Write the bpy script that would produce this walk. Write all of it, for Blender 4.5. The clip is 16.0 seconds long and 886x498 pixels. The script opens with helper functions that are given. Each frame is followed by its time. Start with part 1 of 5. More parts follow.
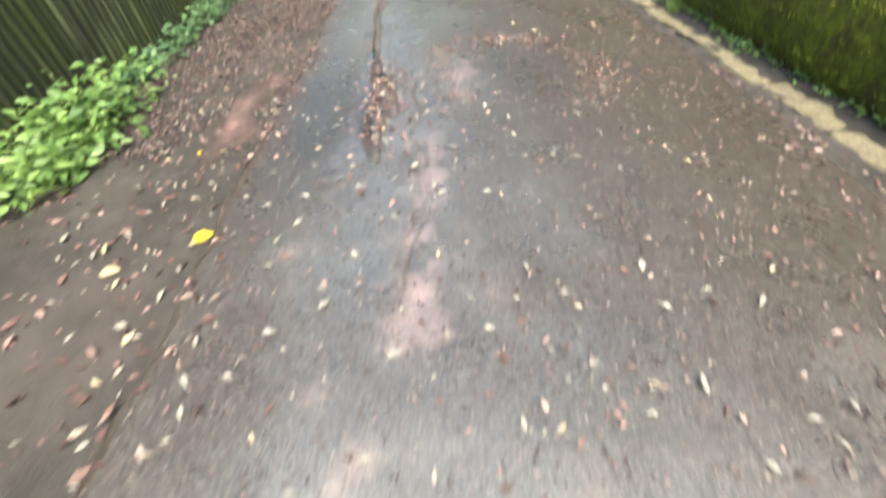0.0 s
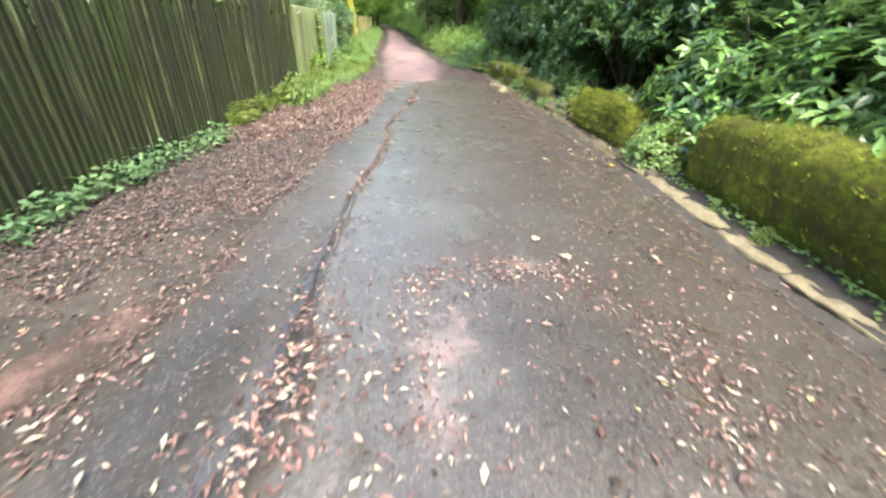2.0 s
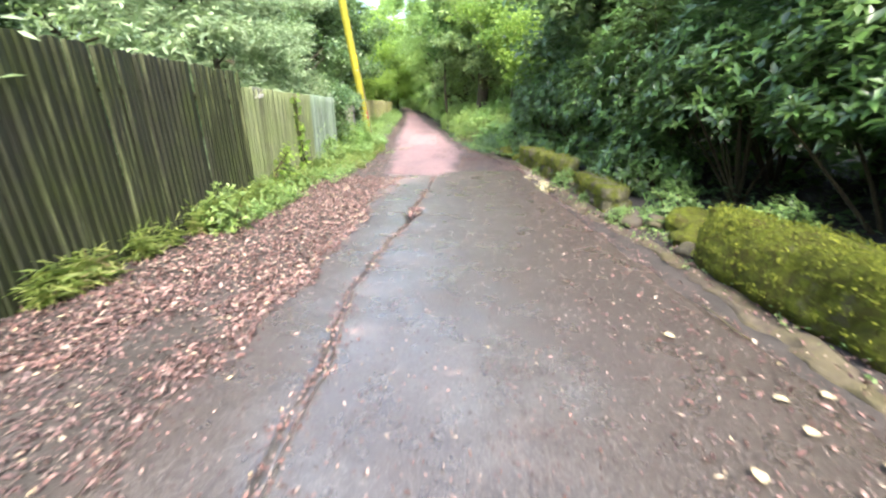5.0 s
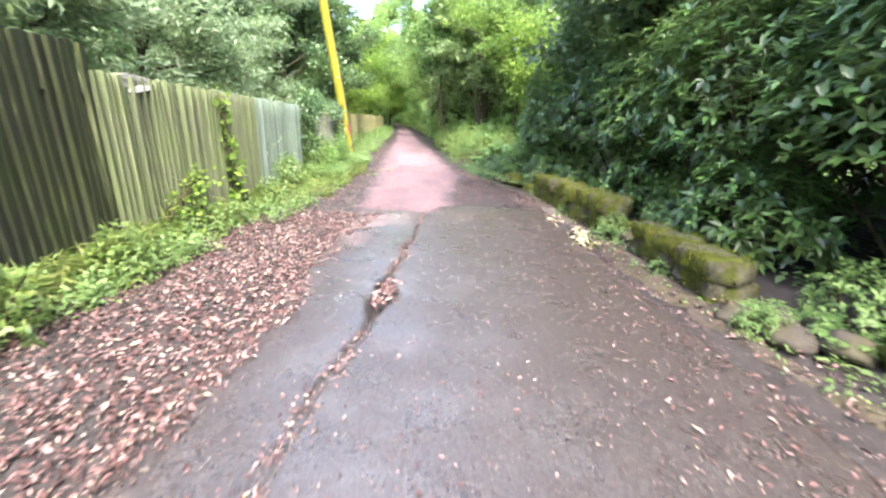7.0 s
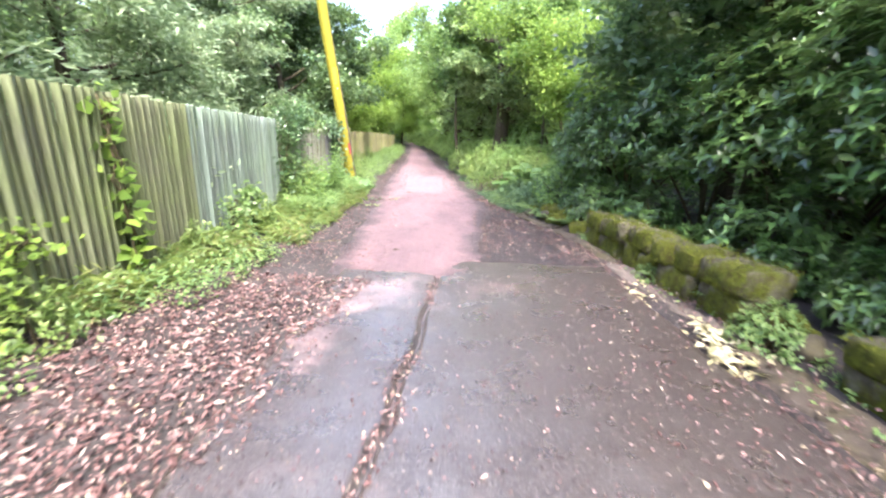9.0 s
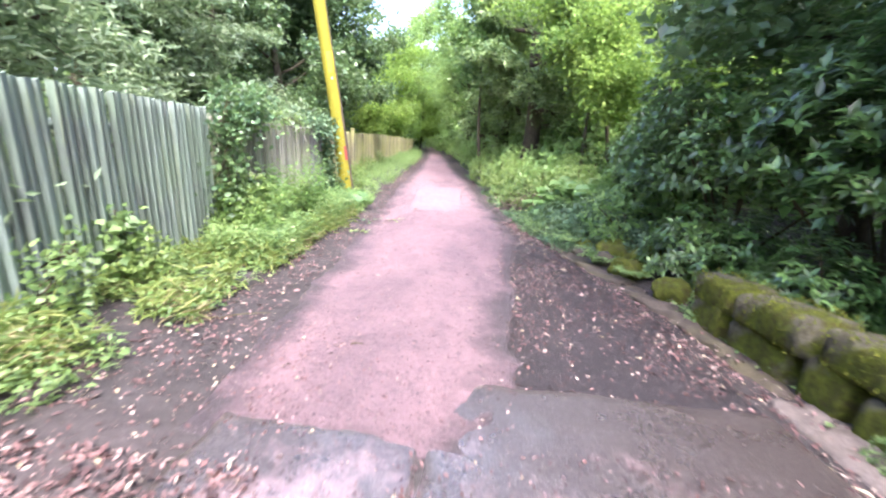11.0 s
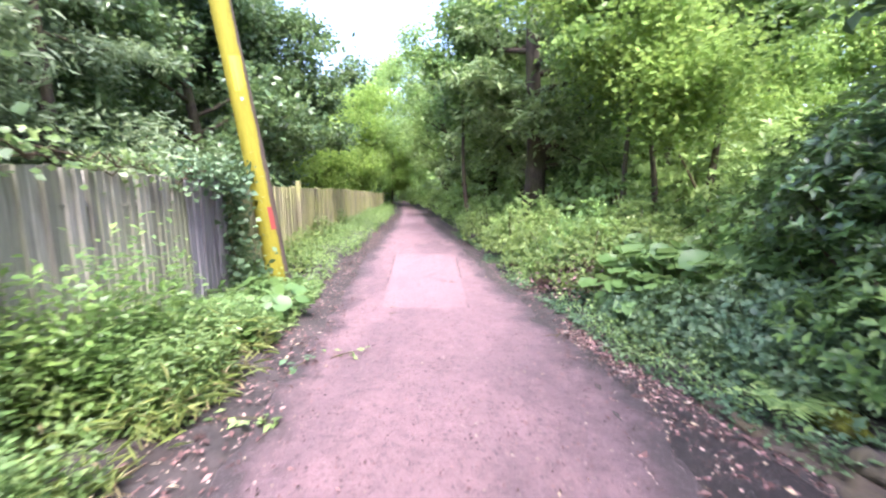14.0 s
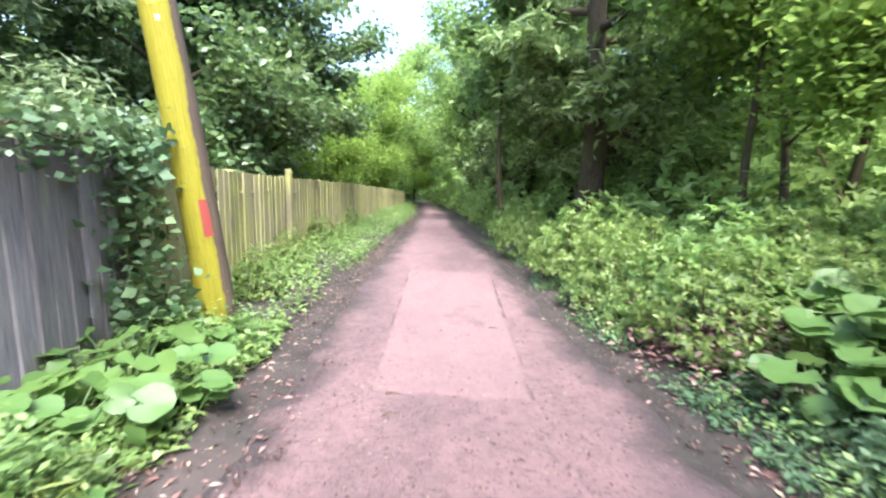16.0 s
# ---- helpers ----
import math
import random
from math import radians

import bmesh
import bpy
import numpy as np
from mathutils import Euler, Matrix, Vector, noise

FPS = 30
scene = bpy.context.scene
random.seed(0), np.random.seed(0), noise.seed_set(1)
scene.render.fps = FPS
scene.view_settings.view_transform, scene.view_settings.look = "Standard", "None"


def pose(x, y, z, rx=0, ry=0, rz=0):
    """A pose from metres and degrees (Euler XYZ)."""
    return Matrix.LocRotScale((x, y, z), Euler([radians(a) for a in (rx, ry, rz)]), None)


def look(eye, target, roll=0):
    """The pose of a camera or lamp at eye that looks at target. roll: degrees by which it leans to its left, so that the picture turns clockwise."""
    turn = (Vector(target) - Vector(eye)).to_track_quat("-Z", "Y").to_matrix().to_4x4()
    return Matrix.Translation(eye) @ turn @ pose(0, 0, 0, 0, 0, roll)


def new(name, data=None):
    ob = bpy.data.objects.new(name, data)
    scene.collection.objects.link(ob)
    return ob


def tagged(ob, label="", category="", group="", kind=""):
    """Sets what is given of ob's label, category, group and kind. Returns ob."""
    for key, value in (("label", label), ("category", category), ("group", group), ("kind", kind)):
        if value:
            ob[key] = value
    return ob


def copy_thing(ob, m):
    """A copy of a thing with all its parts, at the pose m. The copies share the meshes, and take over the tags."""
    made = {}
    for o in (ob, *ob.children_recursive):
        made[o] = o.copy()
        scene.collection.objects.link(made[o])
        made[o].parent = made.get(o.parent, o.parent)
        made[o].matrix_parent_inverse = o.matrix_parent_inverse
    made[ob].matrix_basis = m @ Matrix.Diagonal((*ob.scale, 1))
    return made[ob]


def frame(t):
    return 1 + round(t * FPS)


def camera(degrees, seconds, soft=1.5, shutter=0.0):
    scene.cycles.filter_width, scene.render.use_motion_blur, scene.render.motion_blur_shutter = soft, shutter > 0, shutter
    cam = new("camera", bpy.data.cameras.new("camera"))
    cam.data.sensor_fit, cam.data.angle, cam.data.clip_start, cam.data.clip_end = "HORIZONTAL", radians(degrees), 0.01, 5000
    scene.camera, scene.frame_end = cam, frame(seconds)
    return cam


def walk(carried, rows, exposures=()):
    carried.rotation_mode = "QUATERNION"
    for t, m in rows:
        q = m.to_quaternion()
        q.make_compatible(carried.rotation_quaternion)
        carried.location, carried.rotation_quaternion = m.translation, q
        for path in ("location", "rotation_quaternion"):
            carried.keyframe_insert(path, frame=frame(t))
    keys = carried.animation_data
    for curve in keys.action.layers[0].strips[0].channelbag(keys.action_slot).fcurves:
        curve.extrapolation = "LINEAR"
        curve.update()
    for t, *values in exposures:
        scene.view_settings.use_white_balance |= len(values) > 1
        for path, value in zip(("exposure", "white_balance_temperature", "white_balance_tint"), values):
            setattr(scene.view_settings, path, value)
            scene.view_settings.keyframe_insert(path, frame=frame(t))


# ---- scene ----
cam = camera(92.6, 16.0, soft=2.2, shutter=0.5)
METRES, EYE, TILT, LEAN, TURN = 21.7, 1.5, 0.0, 0.0, 0.0
ROWS = [
    (0.0, 0.0, 0.0, 0.0, -2.99, -47.37, 2.76),
    (0.5, 0.0037, 0.0257, -0.0013, -3.43, -36.46, 1.6),
    (1.0, 0.0047, 0.0497, -0.0054, 2.48, -32.72, -0.44),
    (1.5, 0.0084, 0.0766, -0.0085, -0.22, -31.99, -0.21),
    (2.0, 0.0101, 0.1003, -0.0112, 0.22, -30.61, -1.76),
    (2.5, 0.0135, 0.1244, -0.0124, 1.49, -27.87, -2.49),
    (3.0, 0.0199, 0.1526, -0.0175, 3.74, -23.94, -2.0),
    (3.5, 0.0205, 0.1841, -0.0185, 3.6, -22.13, -1.65),
    (4.0, 0.0197, 0.2169, -0.019, 4.93, -22.56, 0.09),
    (4.5, 0.0157, 0.2474, -0.0175, 2.78, -23.68, 2.02),
    (5.0, 0.0137, 0.2792, -0.0197, 2.85, -21.36, 0.12),
    (7.5, 0.0056, 0.4427, -0.0317, 2.43, -19.07, -1.86),
    (8.0, 0.0046, 0.4711, -0.0326, 3.87, -19.08, -1.4),
    (8.5, 0.0023, 0.5015, -0.0343, 3.95, -19.3, -1.02),
    (9.0, -0.0026, 0.5333, -0.0357, 3.93, -16.77, -1.77),
    (11.5, -0.0084, 0.6981, -0.0427, 7.72, -16.0, -2.36),
    (12.0, -0.0144, 0.7324, -0.0442, 8.45, -15.66, -0.88),
    (12.5, -0.0199, 0.7661, -0.0469, 8.65, -16.06, -0.21),
    (13.0, -0.0284, 0.8015, -0.0489, 6.73, -13.03, 0.81),
    (13.5, -0.0362, 0.8325, -0.0509, 5.52, -9.77, 1.18),
    (14.0, -0.043, 0.8645, -0.0516, 2.9, -9.3, 0.26),
    (14.5, -0.0501, 0.8979, -0.055, 3.36, -9.57, -1.05),
    (15.0, -0.0542, 0.9287, -0.0574, 4.65, -9.13, -1.5),
    (15.5, -0.0576, 0.9595, -0.0585, 4.51, -9.48, -1.65),
    (16.0, -0.0581, 0.9889, -0.0594, 6.09, -9.2, -1.43),
]
walk(cam, [(t, pose(0, 0, EYE, TILT, LEAN, TURN) @ pose(METRES * x, METRES * y, METRES * z, 90 + pitch, roll, yaw)) for t, x, y, z, yaw, pitch, roll in ROWS],
     exposures=[(0.0, 2.3, 6700, 0), (1.5, 2.6, 6600, 2), (3.5, 2.65, 6550, 4), (5.0, 2.82, 6400, 9), (8.0, 2.97, 6150, 17), (9.2, 2.98, 6100, 19), (11.5, 2.92, 5800, 26), (13.0, 2.86, 5800, 28), (14.2, 2.80, 5800, 28), (15.2, 2.76, 5850, 18), (16.0, 2.74, 5950, 13)])

# ---- daylight: a bright hazy sky, wide soft sun high over the wood ----
SUN_EL, SUN_AZ = 62.0, 163.0
world = bpy.data.worlds.new("sky")
scene.world = world
world.use_nodes = True
wn = world.node_tree.nodes
sky = wn.new("ShaderNodeTexSky")
sky.sky_type, sky.sun_disc = "NISHITA", False
sky.sun_elevation, sky.sun_rotation = radians(SUN_EL), radians(SUN_AZ)
sky.dust_density, sky.air_density = 4.0, 1.0
world.node_tree.links.new(sky.outputs[0], wn["Background"].inputs[0])
wn["Background"].inputs[1].default_value = 0.15
sun = new("sun", bpy.data.lights.new("sun", "SUN"))
sun.data.energy, sun.data.angle, sun.data.color = 2.3, radians(32), (1.0, 0.95, 0.86)
_a, _e = radians(SUN_AZ), radians(SUN_EL)
sun.matrix_world = look((math.sin(_a) * math.cos(_e) * 50, math.cos(_a) * math.cos(_e) * 50, math.sin(_e) * 50), (0, 0, 0))


# ---- materials ----
class Nodes:
    """A small builder of node materials in object space, in metres."""

    def __init__(self, name):
        self.mat = bpy.data.materials.new(name)
        self.mat.use_nodes = True
        self.t = self.mat.node_tree
        self.n = self.t.nodes
        self.bsdf = self.n["Principled BSDF"]
        self.pos = self.n.new("ShaderNodeTexCoord").outputs["Object"]

    def link(self, a, b):
        self.t.links.new(a, b)

    def put(self, socket, v):
        if isinstance(v, bpy.types.NodeSocket):
            self.link(v, socket)
        elif isinstance(v, (tuple, list)):
            socket.default_value = (*v, 1.0) if len(v) == 3 and len(socket.default_value) == 4 else v
        else:
            socket.default_value = v

    def noise(self, scale, detail=4.0, rough=0.6, stretch=None, shift=0.0):
        n = self.n.new("ShaderNodeTexNoise")
        n.inputs["Scale"].default_value, n.inputs["Detail"].default_value, n.inputs["Roughness"].default_value = scale, detail, rough
        if stretch or shift:
            m = self.n.new("ShaderNodeMapping")
            m.inputs["Scale"].default_value = stretch or (1, 1, 1)
            m.inputs["Location"].default_value = (shift, shift * 0.7, shift * 1.3)
            self.link(self.pos, m.inputs["Vector"])
            self.link(m.outputs[0], n.inputs["Vector"])
        else:
            self.link(self.pos, n.inputs["Vector"])
        return n.outputs["Fac"]

    def cells(self, scale):
        n = self.n.new("ShaderNodeTexVoronoi")
        n.inputs["Scale"].default_value = scale
        self.link(self.pos, n.inputs["Vector"])
        return n

    def ramp(self, fac, *stops):
        r = self.n.new("ShaderNodeValToRGB")
        while len(r.color_ramp.elements) < len(stops):
            r.color_ramp.elements.new(0.5)
        for e, (p, c) in zip(r.color_ramp.elements, stops):
            e.position = p
            e.color = (c, c, c, 1) if isinstance(c, (int, float)) else (*c, 1)
        self.link(fac, r.inputs[0])
        return r.outputs[0]

    def mix(self, fac, a, b, mode="MIX"):
        m = self.n.new("ShaderNodeMix")
        m.data_type, m.blend_type = "RGBA", mode
        self.put(m.inputs[0], fac)
        self.put(m.inputs[6], a)
        self.put(m.inputs[7], b)
        return m.outputs[2]

    def math(self, op, a, b=0.5):
        m = self.n.new("ShaderNodeMath")
        m.operation = op
        self.put(m.inputs[0], a)
        self.put(m.inputs[1], b)
        return m.outputs[0]

    def bump(self, height, strength, dist):
        b = self.n.new("ShaderNodeBump")
        b.inputs["Strength"].default_value, b.inputs["Distance"].default_value = strength, dist
        self.link(height, b.inputs["Height"])
        self.link(b.outputs[0], self.bsdf.inputs["Normal"])
        return b.outputs[0]

    def done(self, colour, rough, spec=0.5):
        self.put(self.bsdf.inputs["Base Color"], colour)
        self.put(self.bsdf.inputs["Roughness"], rough)
        self.bsdf.inputs["Specular IOR Level"].default_value = spec
        return self.mat


def island(b):
    return b.n.new("ShaderNodeNewGeometry").outputs["Random Per Island"]


def each(b):
    return b.n.new("ShaderNodeObjectInfo").outputs["Random"]


def leaf_material(name, stops, rough=0.4, through_light=0.4, spec=0.5):
    """Leaves: colour by leaf, fine mottling, gloss, and light that shines through."""
    b = Nodes(name)
    r = island(b)
    c = b.ramp(r, *stops)
    c = b.mix(b.ramp(b.noise(0.9, 2), (0.35, 0.0), (0.7, 1.0)), c, b.mix(0.22, c, (0.30, 0.36, 0.08)))
    c = b.mix(b.math("MULTIPLY", b.noise(55, 2), 0.5), c, b.mix(0.6, c, (0.02, 0.035, 0.012)))
    b.done(c, rough, spec)
    t = b.n.new("ShaderNodeBsdfTranslucent")
    b.link(b.mix(0.4, c, (0.34, 0.50, 0.16)), t.inputs["Color"])
    m = b.n.new("ShaderNodeMixShader")
    m.inputs[0].default_value = through_light
    b.link(b.bsdf.outputs[0], m.inputs[1])
    b.link(t.outputs[0], m.inputs[2])
    b.link(m.outputs[0], b.n["Material Output"].inputs["Surface"])
    return b.mat


def rim_of(b, name="rim"):
    """A value kept on a path surface: metres from its edge, dirt along a seam, or washed-in sand."""
    n = b.n.new("ShaderNodeAttribute")
    n.attribute_name = name
    return n.outputs["Fac"]


def asphalt_material():
    b = Nodes("worn_asphalt")
    grain = b.noise(150, 3, 0.75)
    chips = b.noise(38, 4, 0.75, shift=5.0)
    big = b.noise(0.6, 5, 0.65)
    mid = b.noise(2.6, 6, 0.7, shift=3.0)
    c = b.ramp(grain, (0.33, (0.023, 0.022, 0.021)), (0.5, (0.056, 0.053, 0.050)), (0.68, (0.122, 0.115, 0.110)))
    c = b.mix(b.ramp(big, (0.40, 0.0), (0.60, 0.6)), c, (0.100, 0.097, 0.096))
    c = b.mix(b.ramp(chips, (0.42, 0.75), (0.56, 0.0)), c, (0.046, 0.041, 0.036))
    c = b.mix(b.ramp(mid, (0.55, 0.0), (0.70, 0.6)), c, (0.209, 0.147, 0.129))
    c = b.mix(b.ramp(b.noise(0.9, 7, 0.75, shift=9.0), (0.47, 0.0), (0.60, 0.85)), c, (0.043, 0.037, 0.035))
    # darker towards the rims: edge dirt, with shrub shade painted in on the right
    edge_dirt_shade = b.math("ADD", rim_of(b), b.math("MULTIPLY", b.math("SUBTRACT", b.noise(2.0, 6, 0.7, shift=1.0), 0.5), 1.6))
    c = b.mix(b.ramp(edge_dirt_shade, (0.32, 0.95), (1.05, 0.0)), c, b.mix(b.ramp(chips, (0.4, 0.0), (0.6, 1.0)), (0.022, 0.017, 0.015), (0.054, 0.043, 0.036)))
    sand = b.math("ADD", rim_of(b, "sand"), b.math("MULTIPLY", b.math("SUBTRACT", b.noise(2.6, 7, 0.8, shift=6.0), 0.5), 2.2))
    c = b.mix(b.ramp(sand, (0.45, 0.0), (1.1, 0.45)), c, (0.378, 0.249, 0.240))
    web = b.n.new("ShaderNodeTexVoronoi")
    web.feature = "DISTANCE_TO_EDGE"
    web.inputs["Scale"].default_value = 3.2
    warp = b.mix(0.16, b.pos, b.n.new("ShaderNodeTexNoise").outputs["Color"])
    b.link(warp, web.inputs["Vector"])
    lines = b.math("MULTIPLY", b.ramp(web.outputs["Distance"], (0.004, 1.0), (0.022, 0.0)), b.ramp(b.noise(0.8, 4, 0.6, shift=13.0), (0.50, 0.0), (0.60, 1.0)))
    c = b.mix(b.math("MULTIPLY", lines, 0.5), c, (0.022, 0.019, 0.019))
    seam = b.math("ADD", rim_of(b, "seam"), b.math("MULTIPLY", b.math("SUBTRACT", b.noise(6.0, 5, 0.75, shift=4.0), 0.5), 0.8))
    c = b.mix(b.ramp(seam, (0.25, 0.0), (0.8, 0.92)), c, (0.022, 0.019, 0.018))
    stones = b.cells(60)
    c = b.mix(b.ramp(stones.outputs["Distance"], (0.0, 0.5), (0.32, 0.0)), c, (0.279, 0.264, 0.244))
    b.bump(b.math("ADD", b.math("ADD", grain, chips), b.math("MULTIPLY", stones.outputs["Distance"], -0.8)), 0.45, 0.005)
    b.put(b.bsdf.inputs["Coat Weight"], b.math("MULTIPLY", b.ramp(big, (0.35, 0.8), (0.65, 0.4)), b.ramp(edge_dirt_shade, (0.35, 0.12), (1.1, 1.0))))
    b.put(b.bsdf.inputs["Coat Roughness"], 0.24)
    return b.done(c, b.ramp(mid, (0.3, 0.22), (0.7, 0.40)), 0.8)


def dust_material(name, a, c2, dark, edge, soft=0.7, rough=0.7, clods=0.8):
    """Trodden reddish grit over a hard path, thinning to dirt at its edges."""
    b = Nodes(name)
    grain = b.noise(130, 3, 0.75)
    chips = b.noise(30, 5, 0.75, shift=2.0)
    mid = b.noise(2.3, 6, 0.7)
    wide = b.noise(0.6, 5, 0.65, stretch=(1.8, 0.6, 1), shift=4.0)
    c = b.mix(b.ramp(mid, (0.3, 0.0), (0.7, 1.0)), a, c2)
    c = b.mix(b.ramp(wide, (0.45, 0.0), (0.66, 0.8)), c, dark)
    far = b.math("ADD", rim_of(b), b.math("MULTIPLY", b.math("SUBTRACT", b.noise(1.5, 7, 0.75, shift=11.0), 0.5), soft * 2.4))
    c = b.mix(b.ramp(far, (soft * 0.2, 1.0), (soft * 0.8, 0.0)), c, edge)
    c = b.mix(b.ramp(grain, (0.34, 0.7), (0.54, 0.0)), c, b.mix(0.6, c, (0.036, 0.028, 0.025)))
    c = b.mix(b.ramp(chips, (0.55, 0.0), (0.64, clods)), c, (0.044, 0.033, 0.031))
    blot = b.noise(8, 6, 0.78, shift=7.0)
    c = b.mix(b.ramp(blot, (0.40, 0.9 * clods * min(1.0, soft + 0.2)), (0.53, 0.0)), c, b.mix(0.55, c, (0.030, 0.023, 0.022)))
    st = b.cells(45)
    c = b.mix(b.ramp(st.outputs["Distance"], (0.0, 0.45), (0.28, 0.0)), c, (0.298, 0.260, 0.242))
    b.bump(b.math("ADD", b.math("ADD", grain, chips), b.math("MULTIPLY", blot, 2.2)), 0.9, 0.02)
    return b.done(c, rough, 0.4)


def soil_material():
    b = Nodes("damp_soil")
    mid = b.noise(4.5, 6, 0.7)
    fine = b.noise(90, 3, 0.7)
    c = b.ramp(mid, (0.3, (0.011, 0.009, 0.007)), (0.55, (0.026, 0.022, 0.019)), (0.75, (0.046, 0.040, 0.038)))
    c = b.mix(b.ramp(fine, (0.5, 0.0), (0.72, 0.6)), c, (0.074, 0.064, 0.059))
    c = b.mix(b.ramp(b.noise(1.1, 4, 0.6, shift=6.0), (0.5, 0.0), (0.72, 0.6)), c, (0.062, 0.047, 0.043))
    b.bump(b.math("ADD", mid, b.math("MULTIPLY", fine, 0.5)), 0.8, 0.02)
    return b.done(c, 0.8, 0.35)


def moss_material(name="moss_on_stone", bare=0.60):
    b = Nodes(name)
    big = b.noise(2.4, 5, 0.65)
    fine = b.noise(120, 3, 0.75)
    lump = b.noise(16, 4, 0.7)
    c = b.ramp(big, (0.3, (0.097, 0.110, 0.016)), (0.55, (0.191, 0.222, 0.024)), (0.75, (0.307, 0.335, 0.040)))
    c = b.mix(b.ramp(lump, (0.38, 0.7), (0.58, 0.0)), c, (0.063, 0.066, 0.018))
    c = b.mix(b.ramp(fine, (0.35, 0.55), (0.6, 0.0)), c, (0.046, 0.055, 0.013))
    c = b.mix(b.ramp(b.noise(4.5, 6, 0.75, shift=2.0), (0.50, 0.0), (0.62, 0.85)), c, (0.085, 0.073, 0.024))
    stone = b.ramp(b.noise(9, 5, 0.7, shift=5.0), (0.35, (0.075, 0.068, 0.048)), (0.7, (0.215, 0.195, 0.145)))
    c = b.mix(b.ramp(b.noise(1.7, 5, 0.6, shift=8.0), (bare, 0.0), (bare + 0.08, 0.9)), c, stone)
    b.bump(b.math("ADD", b.math("MULTIPLY", lump, 2.0), fine), 1.0, 0.04)
    return b.done(c, 0.95, 0.15)


def stone_material(name, lo, hi, green=0.3):
    b = Nodes(name)
    c = b.ramp(b.noise(7, 6, 0.7), (0.3, lo), (0.7, hi))
    c = b.mix(b.ramp(b.noise(2.2, 4, 0.6, shift=3.0), (0.45, 0.0), (0.65, green)), c, (0.119, 0.112, 0.021))
    c = b.mix(b.ramp(b.noise(60, 3, 0.7), (0.35, 0.5), (0.55, 0.0)), c, (0.042, 0.035, 0.028))
    b.bump(b.noise(30, 5, 0.7), 0.7, 0.015)
    return b.done(c, 0.88, 0.3)


def wood_material(name, dark, pale, algae, algae_amount=0.5, streak=0.5):
    """Weathered fence timber with algae and long pale runs."""
    b = Nodes(name)
    r = each(b)
    b.pos = b.n.new("ShaderNodeNewGeometry").outputs["Position"]
    grain = b.noise(6, 5, 0.7, stretch=(14, 14, 0.5))
    c = b.mix(b.ramp(grain, (0.3, 0.0), (0.7, 1.0)), dark, pale)
    c = b.mix(b.ramp(r, (0.15, 0.0), (0.9, 0.85)), c, b.mix(0.62, c, (0.03, 0.03, 0.022)))
    c = b.mix(b.ramp(b.noise(1.3, 4, 0.65, shift=2.0), (0.38, 0.0), (0.66, algae_amount)), c, algae)
    c = b.mix(b.ramp(b.noise(1.7, 5, 0.7, stretch=(4, 4, 0.3), shift=7.0), (0.55, 0.0), (0.70, streak)), c, (0.27, 0.30, 0.14))
    c = b.mix(b.ramp(b.noise(2.6, 5, 0.7, stretch=(8, 8, 0.4), shift=3.0), (0.56, 0.0), (0.70, 0.6)), c, b.mix(0.7, c, (0.02, 0.022, 0.014)))
    b.bump(grain, 0.5, 0.004)
    return b.done(c, 0.85, 0.25)


def bark_material(name, lo, hi, mossy):
    b = Nodes(name)
    g1 = b.noise(5, 6, 0.75, stretch=(5, 5, 0.9))
    c = b.ramp(g1, (0.3, lo), (0.7, hi))
    c = b.mix(b.ramp(b.noise(1.2, 4, 0.6, shift=3.0), (0.45, 0.0), (0.65, mossy)), c, (0.07, 0.09, 0.02))
    b.bump(g1, 0.9, 0.03)
    return b.done(c, 0.9, 0.2)


def pole_material():
    b = Nodes("lichen_yellow_pole_wood")
    g1 = b.noise(7, 5, 0.7, stretch=(12, 12, 0.4))
    wood = b.ramp(g1, (0.3, (0.043, 0.031, 0.022)), (0.7, (0.099, 0.077, 0.055)))
    lichen = b.ramp(g1, (0.3, (0.138, 0.125, 0.005)), (0.7, (0.230, 0.212, 0.015)))
    sep = b.n.new("ShaderNodeSeparateXYZ")
    b.link(b.pos, sep.inputs[0])
    side = b.math("ADD", b.math("MULTIPLY", sep.outputs[0], -3.4), b.math("MULTIPLY", sep.outputs[1], -2.4))
    side = b.math("ADD", side, b.math("MULTIPLY", b.math("SUBTRACT", b.noise(3.5, 4, 0.7), 0.5), 0.4))
    c = b.mix(b.ramp(b.math("ADD", side, 0.88), (0.44, 0.0), (0.52, 1.0)), wood, lichen)
    c = b.mix(b.ramp(b.noise(14, 4, 0.7, shift=3.0), (0.56, 0.0), (0.8, 0.5)), c, (0.039, 0.037, 0.011))
    b.bump(g1, 0.6, 0.006)
    return b.done(c, 0.8, 0.3)


def plain_material(name, colour, rough=0.6, var=0.25):
    b = Nodes(name)
    c = b.mix(b.math("MULTIPLY", b.noise(18, 4, 0.7), var), colour, (0.05, 0.04, 0.03))
    return b.done(c, rough)


def litter_material(name="dead_leaves", damp=0.0):
    b = Nodes(name)
    c = b.ramp(b.math("POWER", island(b), 1.35), (0.0, (0.030, 0.017, 0.014)), (0.3, (0.082, 0.040, 0.034)), (0.55, (0.165, 0.088, 0.076)),
               (0.78, (0.250, 0.158, 0.140)), (0.93, (0.292, 0.239, 0.192)), (1.0, (0.341, 0.271, 0.159)))
    c = b.mix(damp, c, (0.050, 0.036, 0.040))
    c = b.mix(b.math("MULTIPLY", b.noise(70, 2), 0.5), c, b.mix(0.5, c, (0.021, 0.012, 0.011)))
    return b.done(c, 0.6, 0.35)


